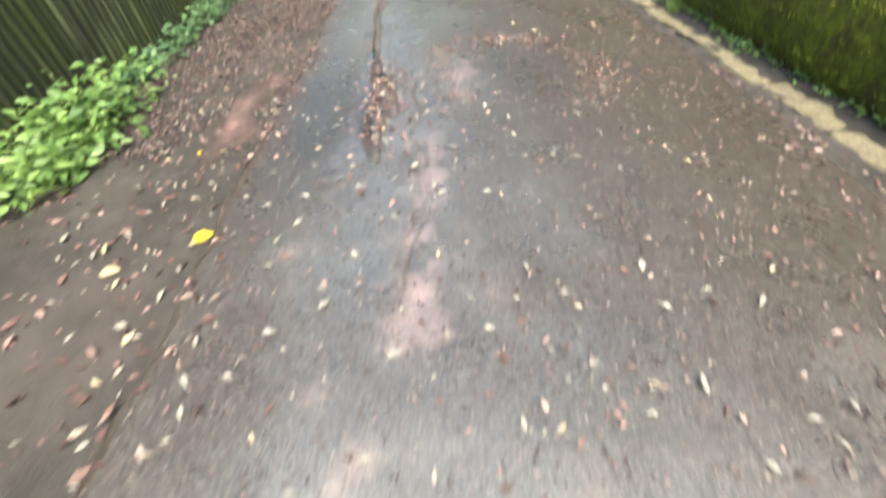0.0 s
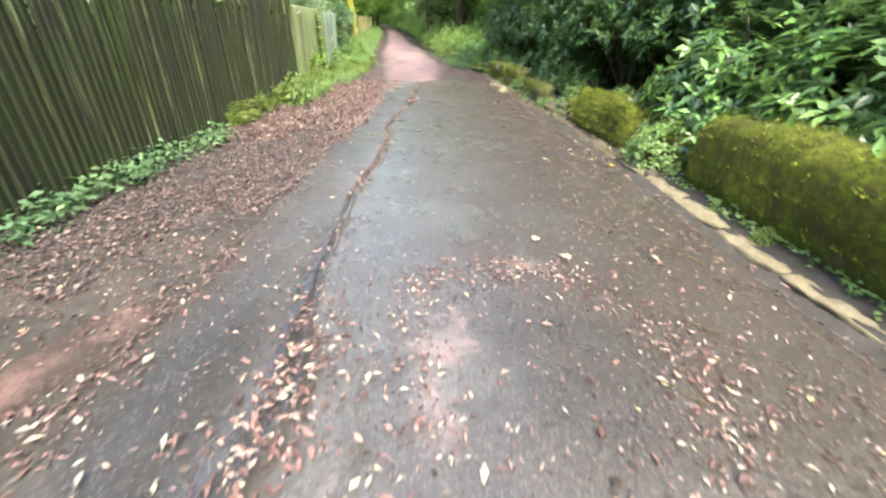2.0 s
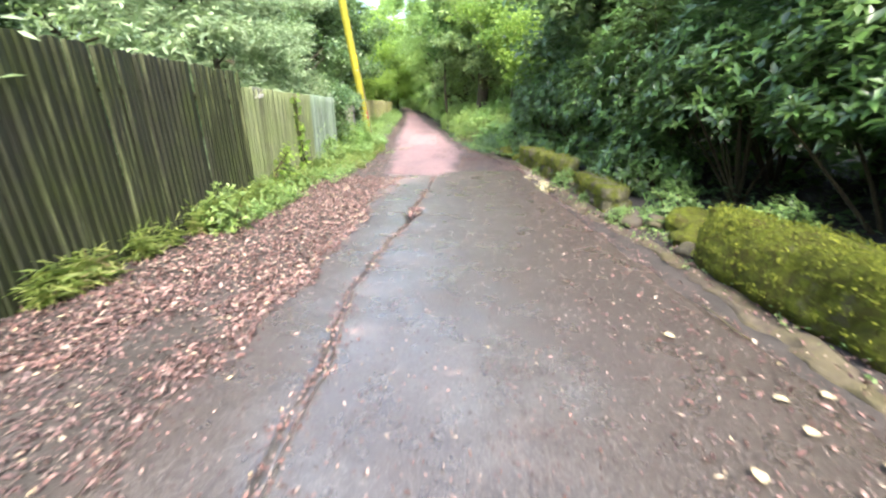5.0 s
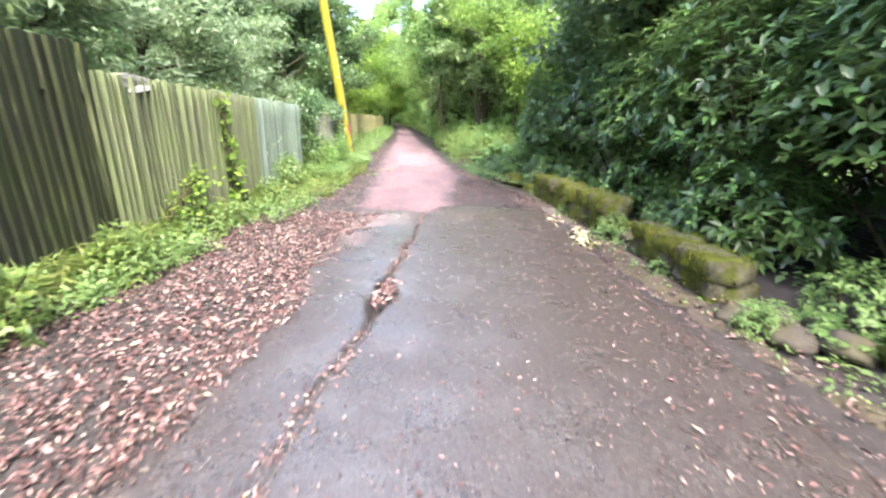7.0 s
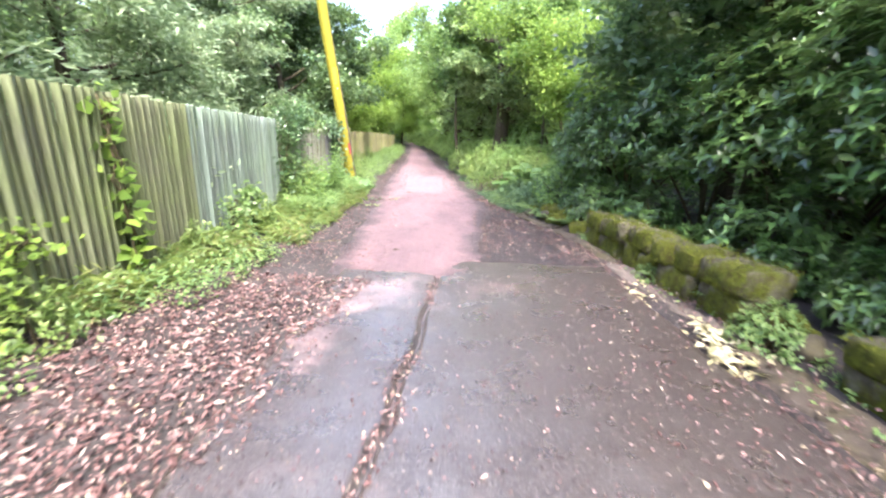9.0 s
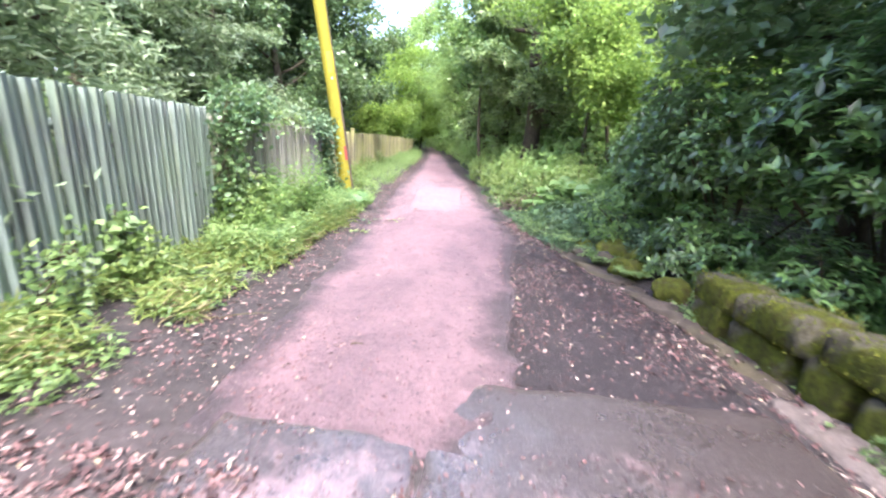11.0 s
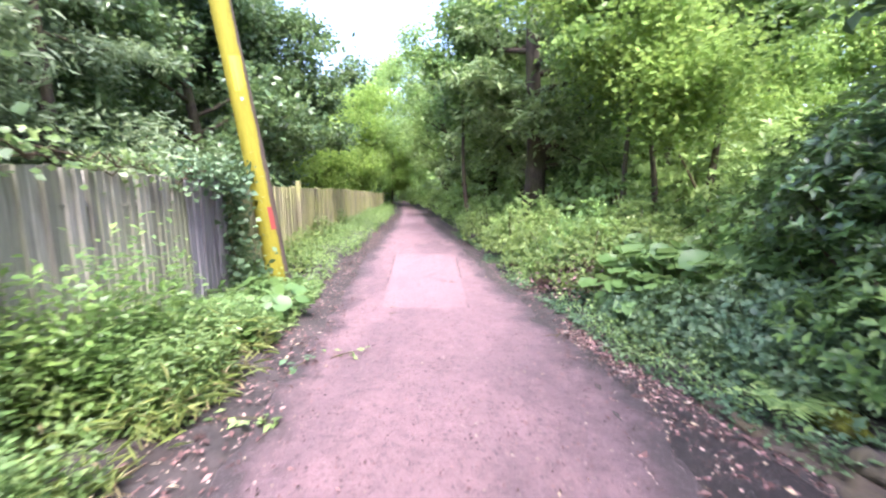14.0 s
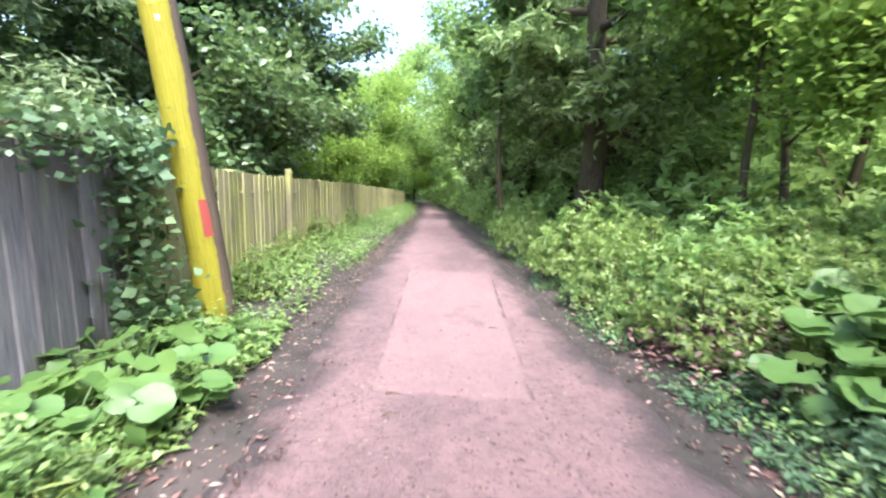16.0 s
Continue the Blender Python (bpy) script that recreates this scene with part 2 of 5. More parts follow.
ASPHALT = asphalt_material()
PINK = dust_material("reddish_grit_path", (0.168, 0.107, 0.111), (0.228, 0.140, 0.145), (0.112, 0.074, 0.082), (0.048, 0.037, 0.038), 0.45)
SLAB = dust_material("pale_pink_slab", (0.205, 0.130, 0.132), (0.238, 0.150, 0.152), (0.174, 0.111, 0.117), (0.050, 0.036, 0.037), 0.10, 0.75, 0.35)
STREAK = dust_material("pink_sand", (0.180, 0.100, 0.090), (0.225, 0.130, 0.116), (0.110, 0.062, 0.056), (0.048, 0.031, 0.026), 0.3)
SOIL = soil_material()
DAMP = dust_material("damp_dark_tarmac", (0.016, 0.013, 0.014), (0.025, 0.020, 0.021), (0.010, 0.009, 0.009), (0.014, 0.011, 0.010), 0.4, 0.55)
MOSS = moss_material()
THIN_MOSS = moss_material("thin_moss_on_stone", 0.47)
SANDSTONE = stone_material("sandy_edging_stone", (0.105, 0.084, 0.052), (0.210, 0.175, 0.115), 0.2)
KERB = stone_material("mossy_kerb_stone", (0.028, 0.022, 0.016), (0.085, 0.067, 0.048), 0.3)
EARTH = stone_material("sandy_earth", (0.075, 0.060, 0.050), (0.150, 0.122, 0.102), 0.15)
BOULDER = stone_material("field_stone", (0.034, 0.028, 0.023), (0.076, 0.064, 0.051), 0.4)
FENCE_DARK = wood_material("dark_green_timber", (0.009, 0.011, 0.005), (0.046, 0.051, 0.026), (0.032, 0.044, 0.009), 0.75, 0.55)
FENCE_GREEN = wood_material("algae_green_timber", (0.070, 0.082, 0.044), (0.235, 0.256, 0.150), (0.155, 0.205, 0.068), 0.6, 0.6)
FENCE_BLUE = wood_material("blue_grey_timber", (0.085, 0.115, 0.095), (0.290, 0.350, 0.300), (0.170, 0.255, 0.150), 0.5, 0.4)
FENCE_GREY = wood_material("silver_grey_timber", (0.182, 0.182, 0.143), (0.466, 0.452, 0.375), (0.259, 0.284, 0.143), 0.5, 0.5)
FENCE_BLACK = wood_material("stained_black_timber", (0.092, 0.083, 0.099), (0.337, 0.317, 0.337), (0.187, 0.187, 0.168), 0.4, 0.5)
FENCE_PALE = wood_material("pale_yellow_timber", (0.203, 0.182, 0.101), (0.466, 0.425, 0.254), (0.333, 0.344, 0.112), 0.7, 0.5)
FENCE_BLEACHED = wood_material("bleached_timber", (0.38, 0.37, 0.32), (0.62, 0.60, 0.54), (0.40, 0.42, 0.30), 0.2, 0.2)
BARK = bark_material("dark_bark", (0.025, 0.02, 0.014), (0.11, 0.085, 0.06), 0.5)
STEM = bark_material("brown_stem", (0.03, 0.024, 0.015), (0.12, 0.09, 0.05), 0.4)
POLE = pole_material()
YELLOW = plain_material("yellow_plate", (0.525, 0.364, 0.007), 0.45, 0.1)
RED = plain_material("faded_red_paint", (0.231, 0.033, 0.025), 0.6, 0.3)
GREY_METAL = plain_material("zinc", (0.35, 0.35, 0.34), 0.45, 0.2)
DEAD = litter_material()
DAMP_DEAD = litter_material("damp_dead_leaves", 0.55)
LEAF_YELLOW = plain_material("yellow_leaf_skin", (0.410, 0.289, 0.016), 0.5, 0.15)
LEAF_PALE = plain_material("pale_leaf_skin", (0.302, 0.254, 0.156), 0.6, 0.3)
LEAF_GREY = plain_material("bleached_leaf_skin", (0.235, 0.212, 0.178), 0.6, 0.4)
# the last two stops paint bright highlights onto some of the leaves
LAUREL = leaf_material("laurel_leaf", ((0.0, (0.026, 0.061, 0.018)), (0.6, (0.052, 0.125, 0.029)), (0.85, (0.120, 0.245, 0.060)), (1.0, (0.235, 0.400, 0.110))), 0.32, 0.22, 0.6)
BROAD = leaf_material("broad_leaf", ((0.0, (0.063, 0.134, 0.036)), (0.6, (0.118, 0.236, 0.056)), (1.0, (0.236, 0.378, 0.089))), 0.42, 0.45)
DEEP = leaf_material("deep_green_leaf", ((0.0, (0.031, 0.070, 0.034)), (0.6, (0.062, 0.132, 0.055)), (1.0, (0.124, 0.217, 0.076))), 0.4, 0.3)
ELDER = leaf_material("elder_leaf", ((0.0, (0.062, 0.115, 0.024)), (0.6, (0.132, 0.212, 0.045)), (1.0, (0.250, 0.325, 0.085))), 0.5, 0.4)
# paler copy of BROAD: sunlight and haze painted into the leaf colour
SUN_PAINTED = leaf_material("sun_painted_leaf", ((0.0, (0.150, 0.270, 0.070)), (0.6, (0.270, 0.420, 0.110)), (1.0, (0.420, 0.560, 0.190))), 0.45, 0.5)
CONIFER = leaf_material("conifer_spray", ((0.0, (0.085, 0.150, 0.055)), (0.6, (0.180, 0.280, 0.100)), (1.0, (0.340, 0.450, 0.180))), 0.5, 0.35)
LIME = leaf_material("lime_leaf", ((0.0, (0.115, 0.216, 0.030)), (0.6, (0.216, 0.355, 0.045)), (1.0, (0.342, 0.470, 0.072))), 0.6, 0.55, 0.35)
FEATHER = leaf_material("feathery_needle", ((0.0, (0.116, 0.181, 0.103)), (0.6, (0.234, 0.330, 0.186)), (1.0, (0.404, 0.499, 0.290))), 0.55, 0.35)
WEED = leaf_material("weed_leaf", ((0.0, (0.068, 0.135, 0.044)), (0.6, (0.147, 0.258, 0.073)), (1.0, (0.283, 0.392, 0.136))), 0.45, 0.4)
IVY = leaf_material("ivy_leaf", ((0.0, (0.022, 0.056, 0.030)), (0.7, (0.056, 0.122, 0.062)), (1.0, (0.120, 0.205, 0.105))), 0.55, 0.2, 0.35)
BUTTER = leaf_material("butterbur_leaf", ((0.0, (0.046, 0.105, 0.028)), (0.6, (0.078, 0.165, 0.042)), (1.0, (0.135, 0.235, 0.060))), 0.5, 0.35)


# ---- shape tools ----
rng = np.random.default_rng(7)
GY = [-400, -20, 0, 4, 8, 13, 18, 24, 29, 40, 60, 400]
GZ = [1.6, 1.2, 0, -0.29, -0.55, -0.87, -1.09, -1.38, -1.5, -1.62, -1.75, -2.1]
LY, LX = [-8, 15, 17, 19, 22, 24.2, 25.6, 30, 36, 45, 55, 62], [-3.0, -3.0, -2.5, -2.55, -2.8, -3.05, -3.25, -3.8, -4.25, -5.3, -6.8, -8.4]
RY, RX = [-8, 7, 10, 12, 14.2, 16.2, 18.3, 19.8, 21.2, 22.6, 24, 25.2, 26.6, 29, 31, 35.4, 41.6, 50, 56, 62], [2.5, 2.5, 2.4, 2.15, 2.0, 1.9, 1.72, 1.27, 0.9, 0.45, 0.28, 0.08, -0.25, -0.55, -0.85, -1.7, -2.75, -4.2, -5.2, -6.6]
FY, FX = [-8, 5, 9, 12, 15, 19, 21.6, 24, 26, 30, 36, 50, 60], [-2.95, -2.98, -3.1, -3.2, -3.32, -3.68, -3.98, -4.25, -4.65, -5.42, -5.95, -7.0, -8.6]


def lattice(x, y, seed):
    """Smooth value noise in 0..1 on arrays."""
    table = np.random.default_rng(seed).random((64, 64))
    xi, yi = np.floor(x).astype(int), np.floor(y).astype(int)
    u, v = x - xi, y - yi
    u, v = u * u * (3 - 2 * u), v * v * (3 - 2 * v)
    a, b = table[xi % 64, yi % 64], table[(xi + 1) % 64, yi % 64]
    c, d = table[xi % 64, (yi + 1) % 64], table[(xi + 1) % 64, (yi + 1) % 64]
    return (a * (1 - u) + b * u) * (1 - v) + (c * (1 - u) + d * u) * v


def fbm(x, y, seed=1, octaves=3):
    x, y = np.asarray(x, float), np.asarray(y, float)
    return sum(lattice(x * 2 ** k + 17 * k, y * 2 ** k + 5 * k, seed + k) * 0.5 ** k for k in range(octaves)) / sum(0.5 ** k for k in range(octaves)) - 0.5


def left_edge(y):
    return np.interp(y, LY, LX)


def right_edge(y):
    return np.interp(y, RY, RX)


def fence_x(y):
    return np.interp(y, FY, FX)


def ground_z(x, y):
    """Height of the natural ground."""
    x, y = np.asarray(x, float), np.asarray(y, float)
    z = sum(np.interp(y + d, GY, GZ) for d in (-1.5, 0, 1.5)) / 3
    out_r, out_l = np.clip(x - right_edge(y) - 0.25, 0, None), np.clip(left_edge(y) - x, 0, None)
    z = z + 0.16 * (1 - np.exp(-out_r * 1.6)) + 0.10 * (1 - np.exp(-out_l * 2.0)) + 0.03 * np.clip(out_r - 2, 0, 40)
    litter = np.clip((-1.5 - x) / 1.4, 0, 1) * (y < 17)
    z = z + 0.04 * litter + 0.05 * fbm(x * 1.4, y * 1.4, 11) * np.clip((out_r + out_l) * 2 + 0.15, 0, 1)
    bed = np.clip(np.minimum(x + 1.1, 1.9 - x) / 0.2, 0, 1) * np.clip((16.0 - y) / 0.2, 0, 1)
    return z + 0.012 * fbm(x * 5, y * 5, 31) - 0.10 * bed


def mesh_from(name, verts, faces, smooth=True):
    """A mesh from an (n, 3) array and an (m, k) array of corners."""
    verts, faces = np.asarray(verts, np.float32), np.asarray(faces, np.int32)
    me = bpy.data.meshes.new(name)
    k = faces.shape[1]
    me.vertices.add(len(verts))
    me.vertices.foreach_set("co", verts.ravel())
    me.loops.add(faces.size)
    me.loops.foreach_set("vertex_index", faces.ravel())
    me.polygons.add(len(faces))
    me.polygons.foreach_set("loop_start", np.arange(0, faces.size, k, dtype=np.int32))
    me.update(calc_edges=True)
    if smooth:
        me.shade_smooth()
    return me


def part(name, data, material, parent=None, label="", at=None):
    """One mesh object, from a bmesh or a mesh, under a thing or a part."""
    if isinstance(data, bmesh.types.BMesh):
        me = bpy.data.meshes.new(name)
        data.to_mesh(me)
        data.free()
        data = me
    if material and not data.materials:
        data.materials.append(material)
    ob = new(name, data)
    if parent:
        ob.parent = parent
    if at is not None:
        ob.matrix_basis = at
    return tagged(ob, label=label)


def thing(name, x, y, label, category, group="", sink=0.0, z=None):
    ob = new(name)
    ob.empty_display_size = 0.1
    ob.location = (x, y, (float(ground_z(x, y)) if z is None else z) - sink)
    return tagged(ob, label, category, group)


def grid_faces(nu, nv, wrap=False):
    i, j = np.meshgrid(np.arange(nu - 1), np.arange(nv if wrap else nv - 1), indexing="ij")
    j2 = (j + 1) % nv
    return np.stack([i * nv + j, (i + 1) * nv + j, (i + 1) * nv + j2, i * nv + j2], -1).reshape(-1, 4)


def tube(points, radii, seg=8, wobble=0.0):
    """A bent tapering tube, closed by narrow ends."""
    p = np.asarray(points, float)
    r = np.asarray(radii, float)
    tang = np.gradient(p, axis=0)
    tang /= np.linalg.norm(tang, axis=1, keepdims=True) + 1e-9
    ref = np.where(np.abs(tang[:, 2:3]) > 0.9, np.array([[1.0, 0, 0]]), np.array([[0, 0, 1.0]]))
    a = np.cross(tang, ref)
    a /= np.linalg.norm(a, axis=1, keepdims=True) + 1e-9
    b = np.cross(tang, a)
    th = np.linspace(0, 2 * np.pi, seg, endpoint=False)
    rr = r[:, None] * (1 + wobble * (rng.random((len(p), seg)) - 0.5))
    v = p[:, None] + rr[..., None] * (np.cos(th)[None, :, None] * a[:, None] + np.sin(th)[None, :, None] * b[:, None])
    f = grid_faces(len(p), seg, True)
    v = np.concatenate([v.reshape(-1, 3), p[:1], p[-1:]])
    n = len(p) * seg
    k = np.arange(seg)
    cap0 = np.stack([np.full(seg, n), k, (k + 1) % seg, (k + 1) % seg], -1)
    cap1 = np.stack([np.full(seg, n + 1), n - seg + (k + 1) % seg, n - seg + k, n - seg + k], -1)
    tri = np.concatenate([cap0, cap1])[:, :3]
    quad = np.concatenate([f[:, [0, 1, 2]], f[:, [0, 2, 3]], tri])
    return v, quad


def join(pieces):
    vs, fs, n = [], [], 0
    for v, f in pieces:
        vs.append(np.asarray(v))
        fs.append(np.asarray(f) + n)
        n += len(v)
    return np.concatenate(vs), np.concatenate(fs)


# a leaf along +x, folded on its rib: base, rib, tip and two sides
LEAF_V = np.array([(0, 0, 0), (0.45, 0, -0.03), (1, 0, -0.10), (0.42, 0.5, 0.06), (0.42, -0.5, 0.06)])
LEAF_F = np.array([(0, 1, 3), (1, 2, 3), (0, 4, 1), (1, 4, 2)])
LONG_V = np.array([(0, 0, 0), (0.33, 0, 0.0), (0.7, 0, -0.04), (1, 0, -0.14), (0.3, 0.46, 0.05), (0.68, 0.42, 0.02), (0.3, -0.46, 0.05), (0.68, -0.42, 0.02)])
LONG_F = np.array([(0, 1, 4), (1, 5, 4), (1, 2, 5), (2, 3, 5), (0, 6, 1), (1, 6, 7), (1, 7, 2), (2, 7, 3)])
_k = np.linspace(0.35, 2 * np.pi - 0.35, 12)
ROUND_V = np.concatenate([[(0.30, 0, -0.03)], np.stack([0.36 - 0.62 * np.cos(_k), 0.62 * np.sin(_k), 0.10 + 0.07 * np.cos(3 * _k + 0.6) + 0.05 * np.cos(5 * _k)], -1), [(0.12, 0, -0.02)]])
ROUND_F = np.array([(0, i, i + 1) for i in range(1, 12)] + [(0, 12, 13), (0, 13, 1)])


FLAT_V = np.array([(0, 0, 0), (1, 0, -0.06), (0.45, 0.5, 0.08), (0.45, -0.5, 0.08)])
FLAT_F = np.array([(0, 1, 2), (0, 3, 1)])


def leaves(at, along, up, length, width, shape=0):
    """Many leaves as arrays: places, directions, upper sides and sizes."""
    V, F = ((LEAF_V, LEAF_F), (LONG_V, LONG_F), (ROUND_V, ROUND_F), (FLAT_V, FLAT_F))[shape]
    x = along / (np.linalg.norm(along, axis=1, keepdims=True) + 1e-9)
    y = np.cross(up, x)
    y /= np.linalg.norm(y, axis=1, keepdims=True) + 1e-9
    z = np.cross(x, y)
    L, W = np.asarray(length)[:, None, None], np.asarray(width)[:, None, None]
    v = at[:, None] + V[None, :, 0:1] * L * x[:, None] + V[None, :, 1:2] * W * y[:, None] + V[None, :, 2:3] * L * z[:, None]
    f = F[None] + (np.arange(len(at)) * len(V))[:, None, None]
    return v.reshape(-1, 3), f.reshape(-1, 3)


def unit(n, up=0.0):
    v = rng.normal(size=(n, 3))
    v /= np.linalg.norm(v, axis=1, keepdims=True)
    v[:, 2] += up
    return v


def clump(centres, spread, per, length, flat=0.6, up=0.8, shape=0, ratio=0.5, droop=0.0):
    """Leaves scattered about each centre."""
    n = len(centres) * per
    c = np.repeat(centres, per, axis=0) + rng.normal(size=(n, 3)) * np.array([1, 1, flat]) * spread
    d = unit(n)
    d[:, 2] = d[:, 2] * 0.5 - droop
    s = length * (0.6 + 0.8 * rng.random(n))
    return leaves(c, d, unit(n, up), s, s * ratio, shape)


# ---- ground: one sheet to the horizon ----
def axis(lo, hi, step, far):
    inner = np.arange(lo, hi + 1e-6, step)
    k = np.geomspace(step, far, 26)
    return np.concatenate([(lo - k)[::-1], inner, hi + k])


gx, gy = axis(-8, 8, 0.15, 380), axis(-8, 62, 0.16, 320)
XX, YY = np.meshgrid(gx, gy, indexing="ij")
ZZ = ground_z(XX, YY)
ground = part("ground", mesh_from("ground", np.stack([XX, YY, ZZ], -1).reshape(-1, 3), grid_faces(len(gx), len(gy))), SOIL)
tagged(ground, "damp brown woodland soil with trodden grit", "ground", kind="structure")

CRY = [-8, 3, 3.5, 4, 5, 6, 7, 7.8, 9.4, 10.8, 11.6, 12.5, 13, 13.6, 14.3, 15, 16.3]
CRX = [-0.3, -0.45, -0.43, -0.52, -0.58, -0.62, -0.55, -0.52, -0.66, -0.62, -0.47, -0.46, -0.5, -0.45, -0.40, -0.42, -0.36]


def crack_x(y):
    return np.interp(y, CRY, CRX) + 0.10 * fbm(np.full_like(y, 3.3), y * 1.7, 51) + 0.05 * fbm(np.full_like(y, 8.3), y * 6.0, 52)


def strip(name, y0, y1, lo, hi, nu, step, lift, material, label, seed, dents=0.012, crack=False, ragged=0.12):
    """A path surface between two edges, ragged at its sides, which sink into the soil."""
    y = np.arange(y0, y1 + 1e-6, step)
    u = np.linspace(0, 1, nu)
    if crack:
        u = np.interp(u, [0, 0.11, 0.61, 1], [0, 0.12, 0.36, 1])
    a = lo(y) + ragged * fbm(np.full_like(y, 1.5), y * 1.8, seed)
    b = hi(y) + ragged * fbm(np.full_like(y, 7.5), y * 1.8, seed + 3)
    X = a[:, None] + (b - a)[:, None] * u[None]
    Y = np.repeat(y[:, None], nu, 1) + 0.12 * fbm(X * 2.5, np.zeros_like(X) + seed, seed)
    if crack:
        Y = Y + 0.6 * np.clip((X + 0.42) / 0.3, 0, 1) * np.clip((y[:, None] - 13.5) / 2.8, 0, 1)
    base = sum(np.interp(Y + d, GY, GZ) for d in (-1.5, 0, 1.5)) / 3
    rim = np.minimum(np.minimum(X - a[:, None], b[:, None] - X), np.minimum(y - y0, y1 - y)[:, None] * 0.6 + 0.012)
    Z = base + lift + dents * fbm(X * 1.3, Y * 1.3, seed + 7) * 2 + (0.004 if dents < 0.012 or crack else 0.014) * fbm(X * 7, Y * 7, seed + 9)
    if crack:
        d = np.abs(X - crack_x(Y))
        wide = 0.014 + 0.02 * np.clip(fbm(np.zeros_like(Y), Y * 0.9, 61) + 0.25, 0, 1) + 0.10 * np.exp(-((Y - 12.4) / 0.25) ** 2) + 0.06 * np.exp(-((Y - 3.2) / 0.6) ** 2)
        Z = Z - 0.085 * np.exp(-(d / wide) ** 2) * np.clip(0.5 + 1.6 * fbm(Y * 0, Y * 0.7, 63) + 0.3, 0.25, 1) * np.clip((Y - 2.2) / 0.6, 0, 1)
        Z = Z - 0.025 * np.exp(-((X + 0.85) / 0.18) ** 2) * np.exp(-((Y - 4.0) / 1.3) ** 2)
        Z = Z - 0.05 * np.exp(-((X - crack_x(Y)) / 0.07) ** 4 - ((Y - 12.4) / 0.36) ** 4)
        branch = -0.15 + 0.3 * fbm(Y * 0 + 2, Y * 2.2, 71)
        Z = Z - 0.02 * np.exp(-((X - branch) / 0.025) ** 2) * ((Y < 3.6) & (Y > 1.2))
    Z = Z - 0.05 * np.clip(1 - rim / 0.05, 0, 1) ** 1.5
    me = mesh_from(name, np.stack([X, Y, Z], -1).reshape(-1, 3), grid_faces(len(y), nu)[:, ::-1])
    # the road's right side rises slower, spreading edge dirt and painted shade inward
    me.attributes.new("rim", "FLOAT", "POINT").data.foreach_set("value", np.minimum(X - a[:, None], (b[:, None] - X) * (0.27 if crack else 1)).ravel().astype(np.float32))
    if crack:
        seam = np.exp(-((X - crack_x(Y) + 0.045) / 0.06) ** 2) * np.clip((Y - 2.0) / 0.8, 0, 1) * (0.55 + 0.6 * np.exp(-((Y - 3.8) / 1.2) ** 2))
        seam = seam + 1.0 * np.exp(-((X + 0.88) / 0.36) ** 2 - ((Y - 3.3) / 1.3) ** 2)
        seam = seam + 0.9 * np.exp(-((X - crack_x(Y) + 0.03) / 0.085) ** 4 - ((Y - 12.4) / 0.42) ** 4)
        seam = seam + 0.5 * np.exp(-((X - 0.9) / 0.5) ** 4 - ((Y - 3.7) / 0.62) ** 4)
        sand = sum(k * np.exp(-((X - cx) / sx) ** 2 - ((Y - cy) / sy) ** 2) for k, cx, cy, sx, sy in (
            (0.58, 0.26, 3.7, 0.28, 0.75), (0.7, -0.12, 1.35, 0.24, 0.9), (0.6, 0.85, 4.62, 0.5, 0.2), (0.5, 0.0, 2.4, 0.14, 0.5), (0.55, -1.15, 14.6, 0.3, 1.2), (0.5, -0.8, 15.5, 0.4, 0.5), (0.5, 0.2, 15.9, 1.7, 0.55)))
        me.attributes.new("seam", "FLOAT", "POINT").data.foreach_set("value", seam.ravel().astype(np.float32))
        me.attributes.new("sand", "FLOAT", "POINT").data.foreach_set("value", sand.ravel().astype(np.float32))
    return tagged(part(name, me, material), label, name.replace("_", " "), kind="structure")


def line(*pairs):
    ys, xs = [p[0] for p in pairs], [p[1] for p in pairs]
    return lambda y: np.interp(y, ys, xs)


strip("asphalt_road", -8, 16.3, line((-8, -1.3), (5, -1.32), (12, -1.35), (16.3, -1.55)), line((-8, 2.42), (7, 2.42), (12, 2.05), (16.3, 1.75)), 96, 0.045, 0.022,
      ASPHALT, "cracked grey asphalt with dusty pink patches", 101, crack=True)
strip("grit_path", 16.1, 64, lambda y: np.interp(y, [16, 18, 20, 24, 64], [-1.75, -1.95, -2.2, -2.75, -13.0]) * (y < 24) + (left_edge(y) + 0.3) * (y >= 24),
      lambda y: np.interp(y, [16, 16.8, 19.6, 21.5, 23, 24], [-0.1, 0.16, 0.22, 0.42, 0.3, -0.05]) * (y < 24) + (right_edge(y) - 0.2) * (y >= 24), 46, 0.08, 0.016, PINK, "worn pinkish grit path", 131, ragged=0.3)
strip("path_slab", 24.35, 29.3, line((24.3, -2.12), (29.3, -2.75)), line((24.3, -0.8), (29.3, -1.12)), 34, 0.06, 0.024, SLAB, "smooth pale pink concrete slab in the path", 151, dents=0.004, ragged=0.03)
strip("damp_shoulder", 16.85, 23.4, line((16, 0.06), (22, 0.08), (23.4, 0.0)), line((16, 1.75), (18.3, 1.62), (19.8, 1.2), (21.2, 0.85), (22.6, 0.45), (23.4, 0.2)), 40, 0.07, 0.006, DAMP,
      "dark damp tarmac edge with scattered leaves", 171)


strip("sandy_streak", 2.3, 5.8, line((2.3, -1.72), (3.0, -1.82), (4.2, -1.74), (5.8, -1.52)), line((2.3, -1.68), (3.0, -1.38), (4.2, -1.34), (5.8, -1.46)), 16, 0.06, 0.014, STREAK, "pinkish sand washed along the road edge", 191, dents=0.03, ragged=0.5)


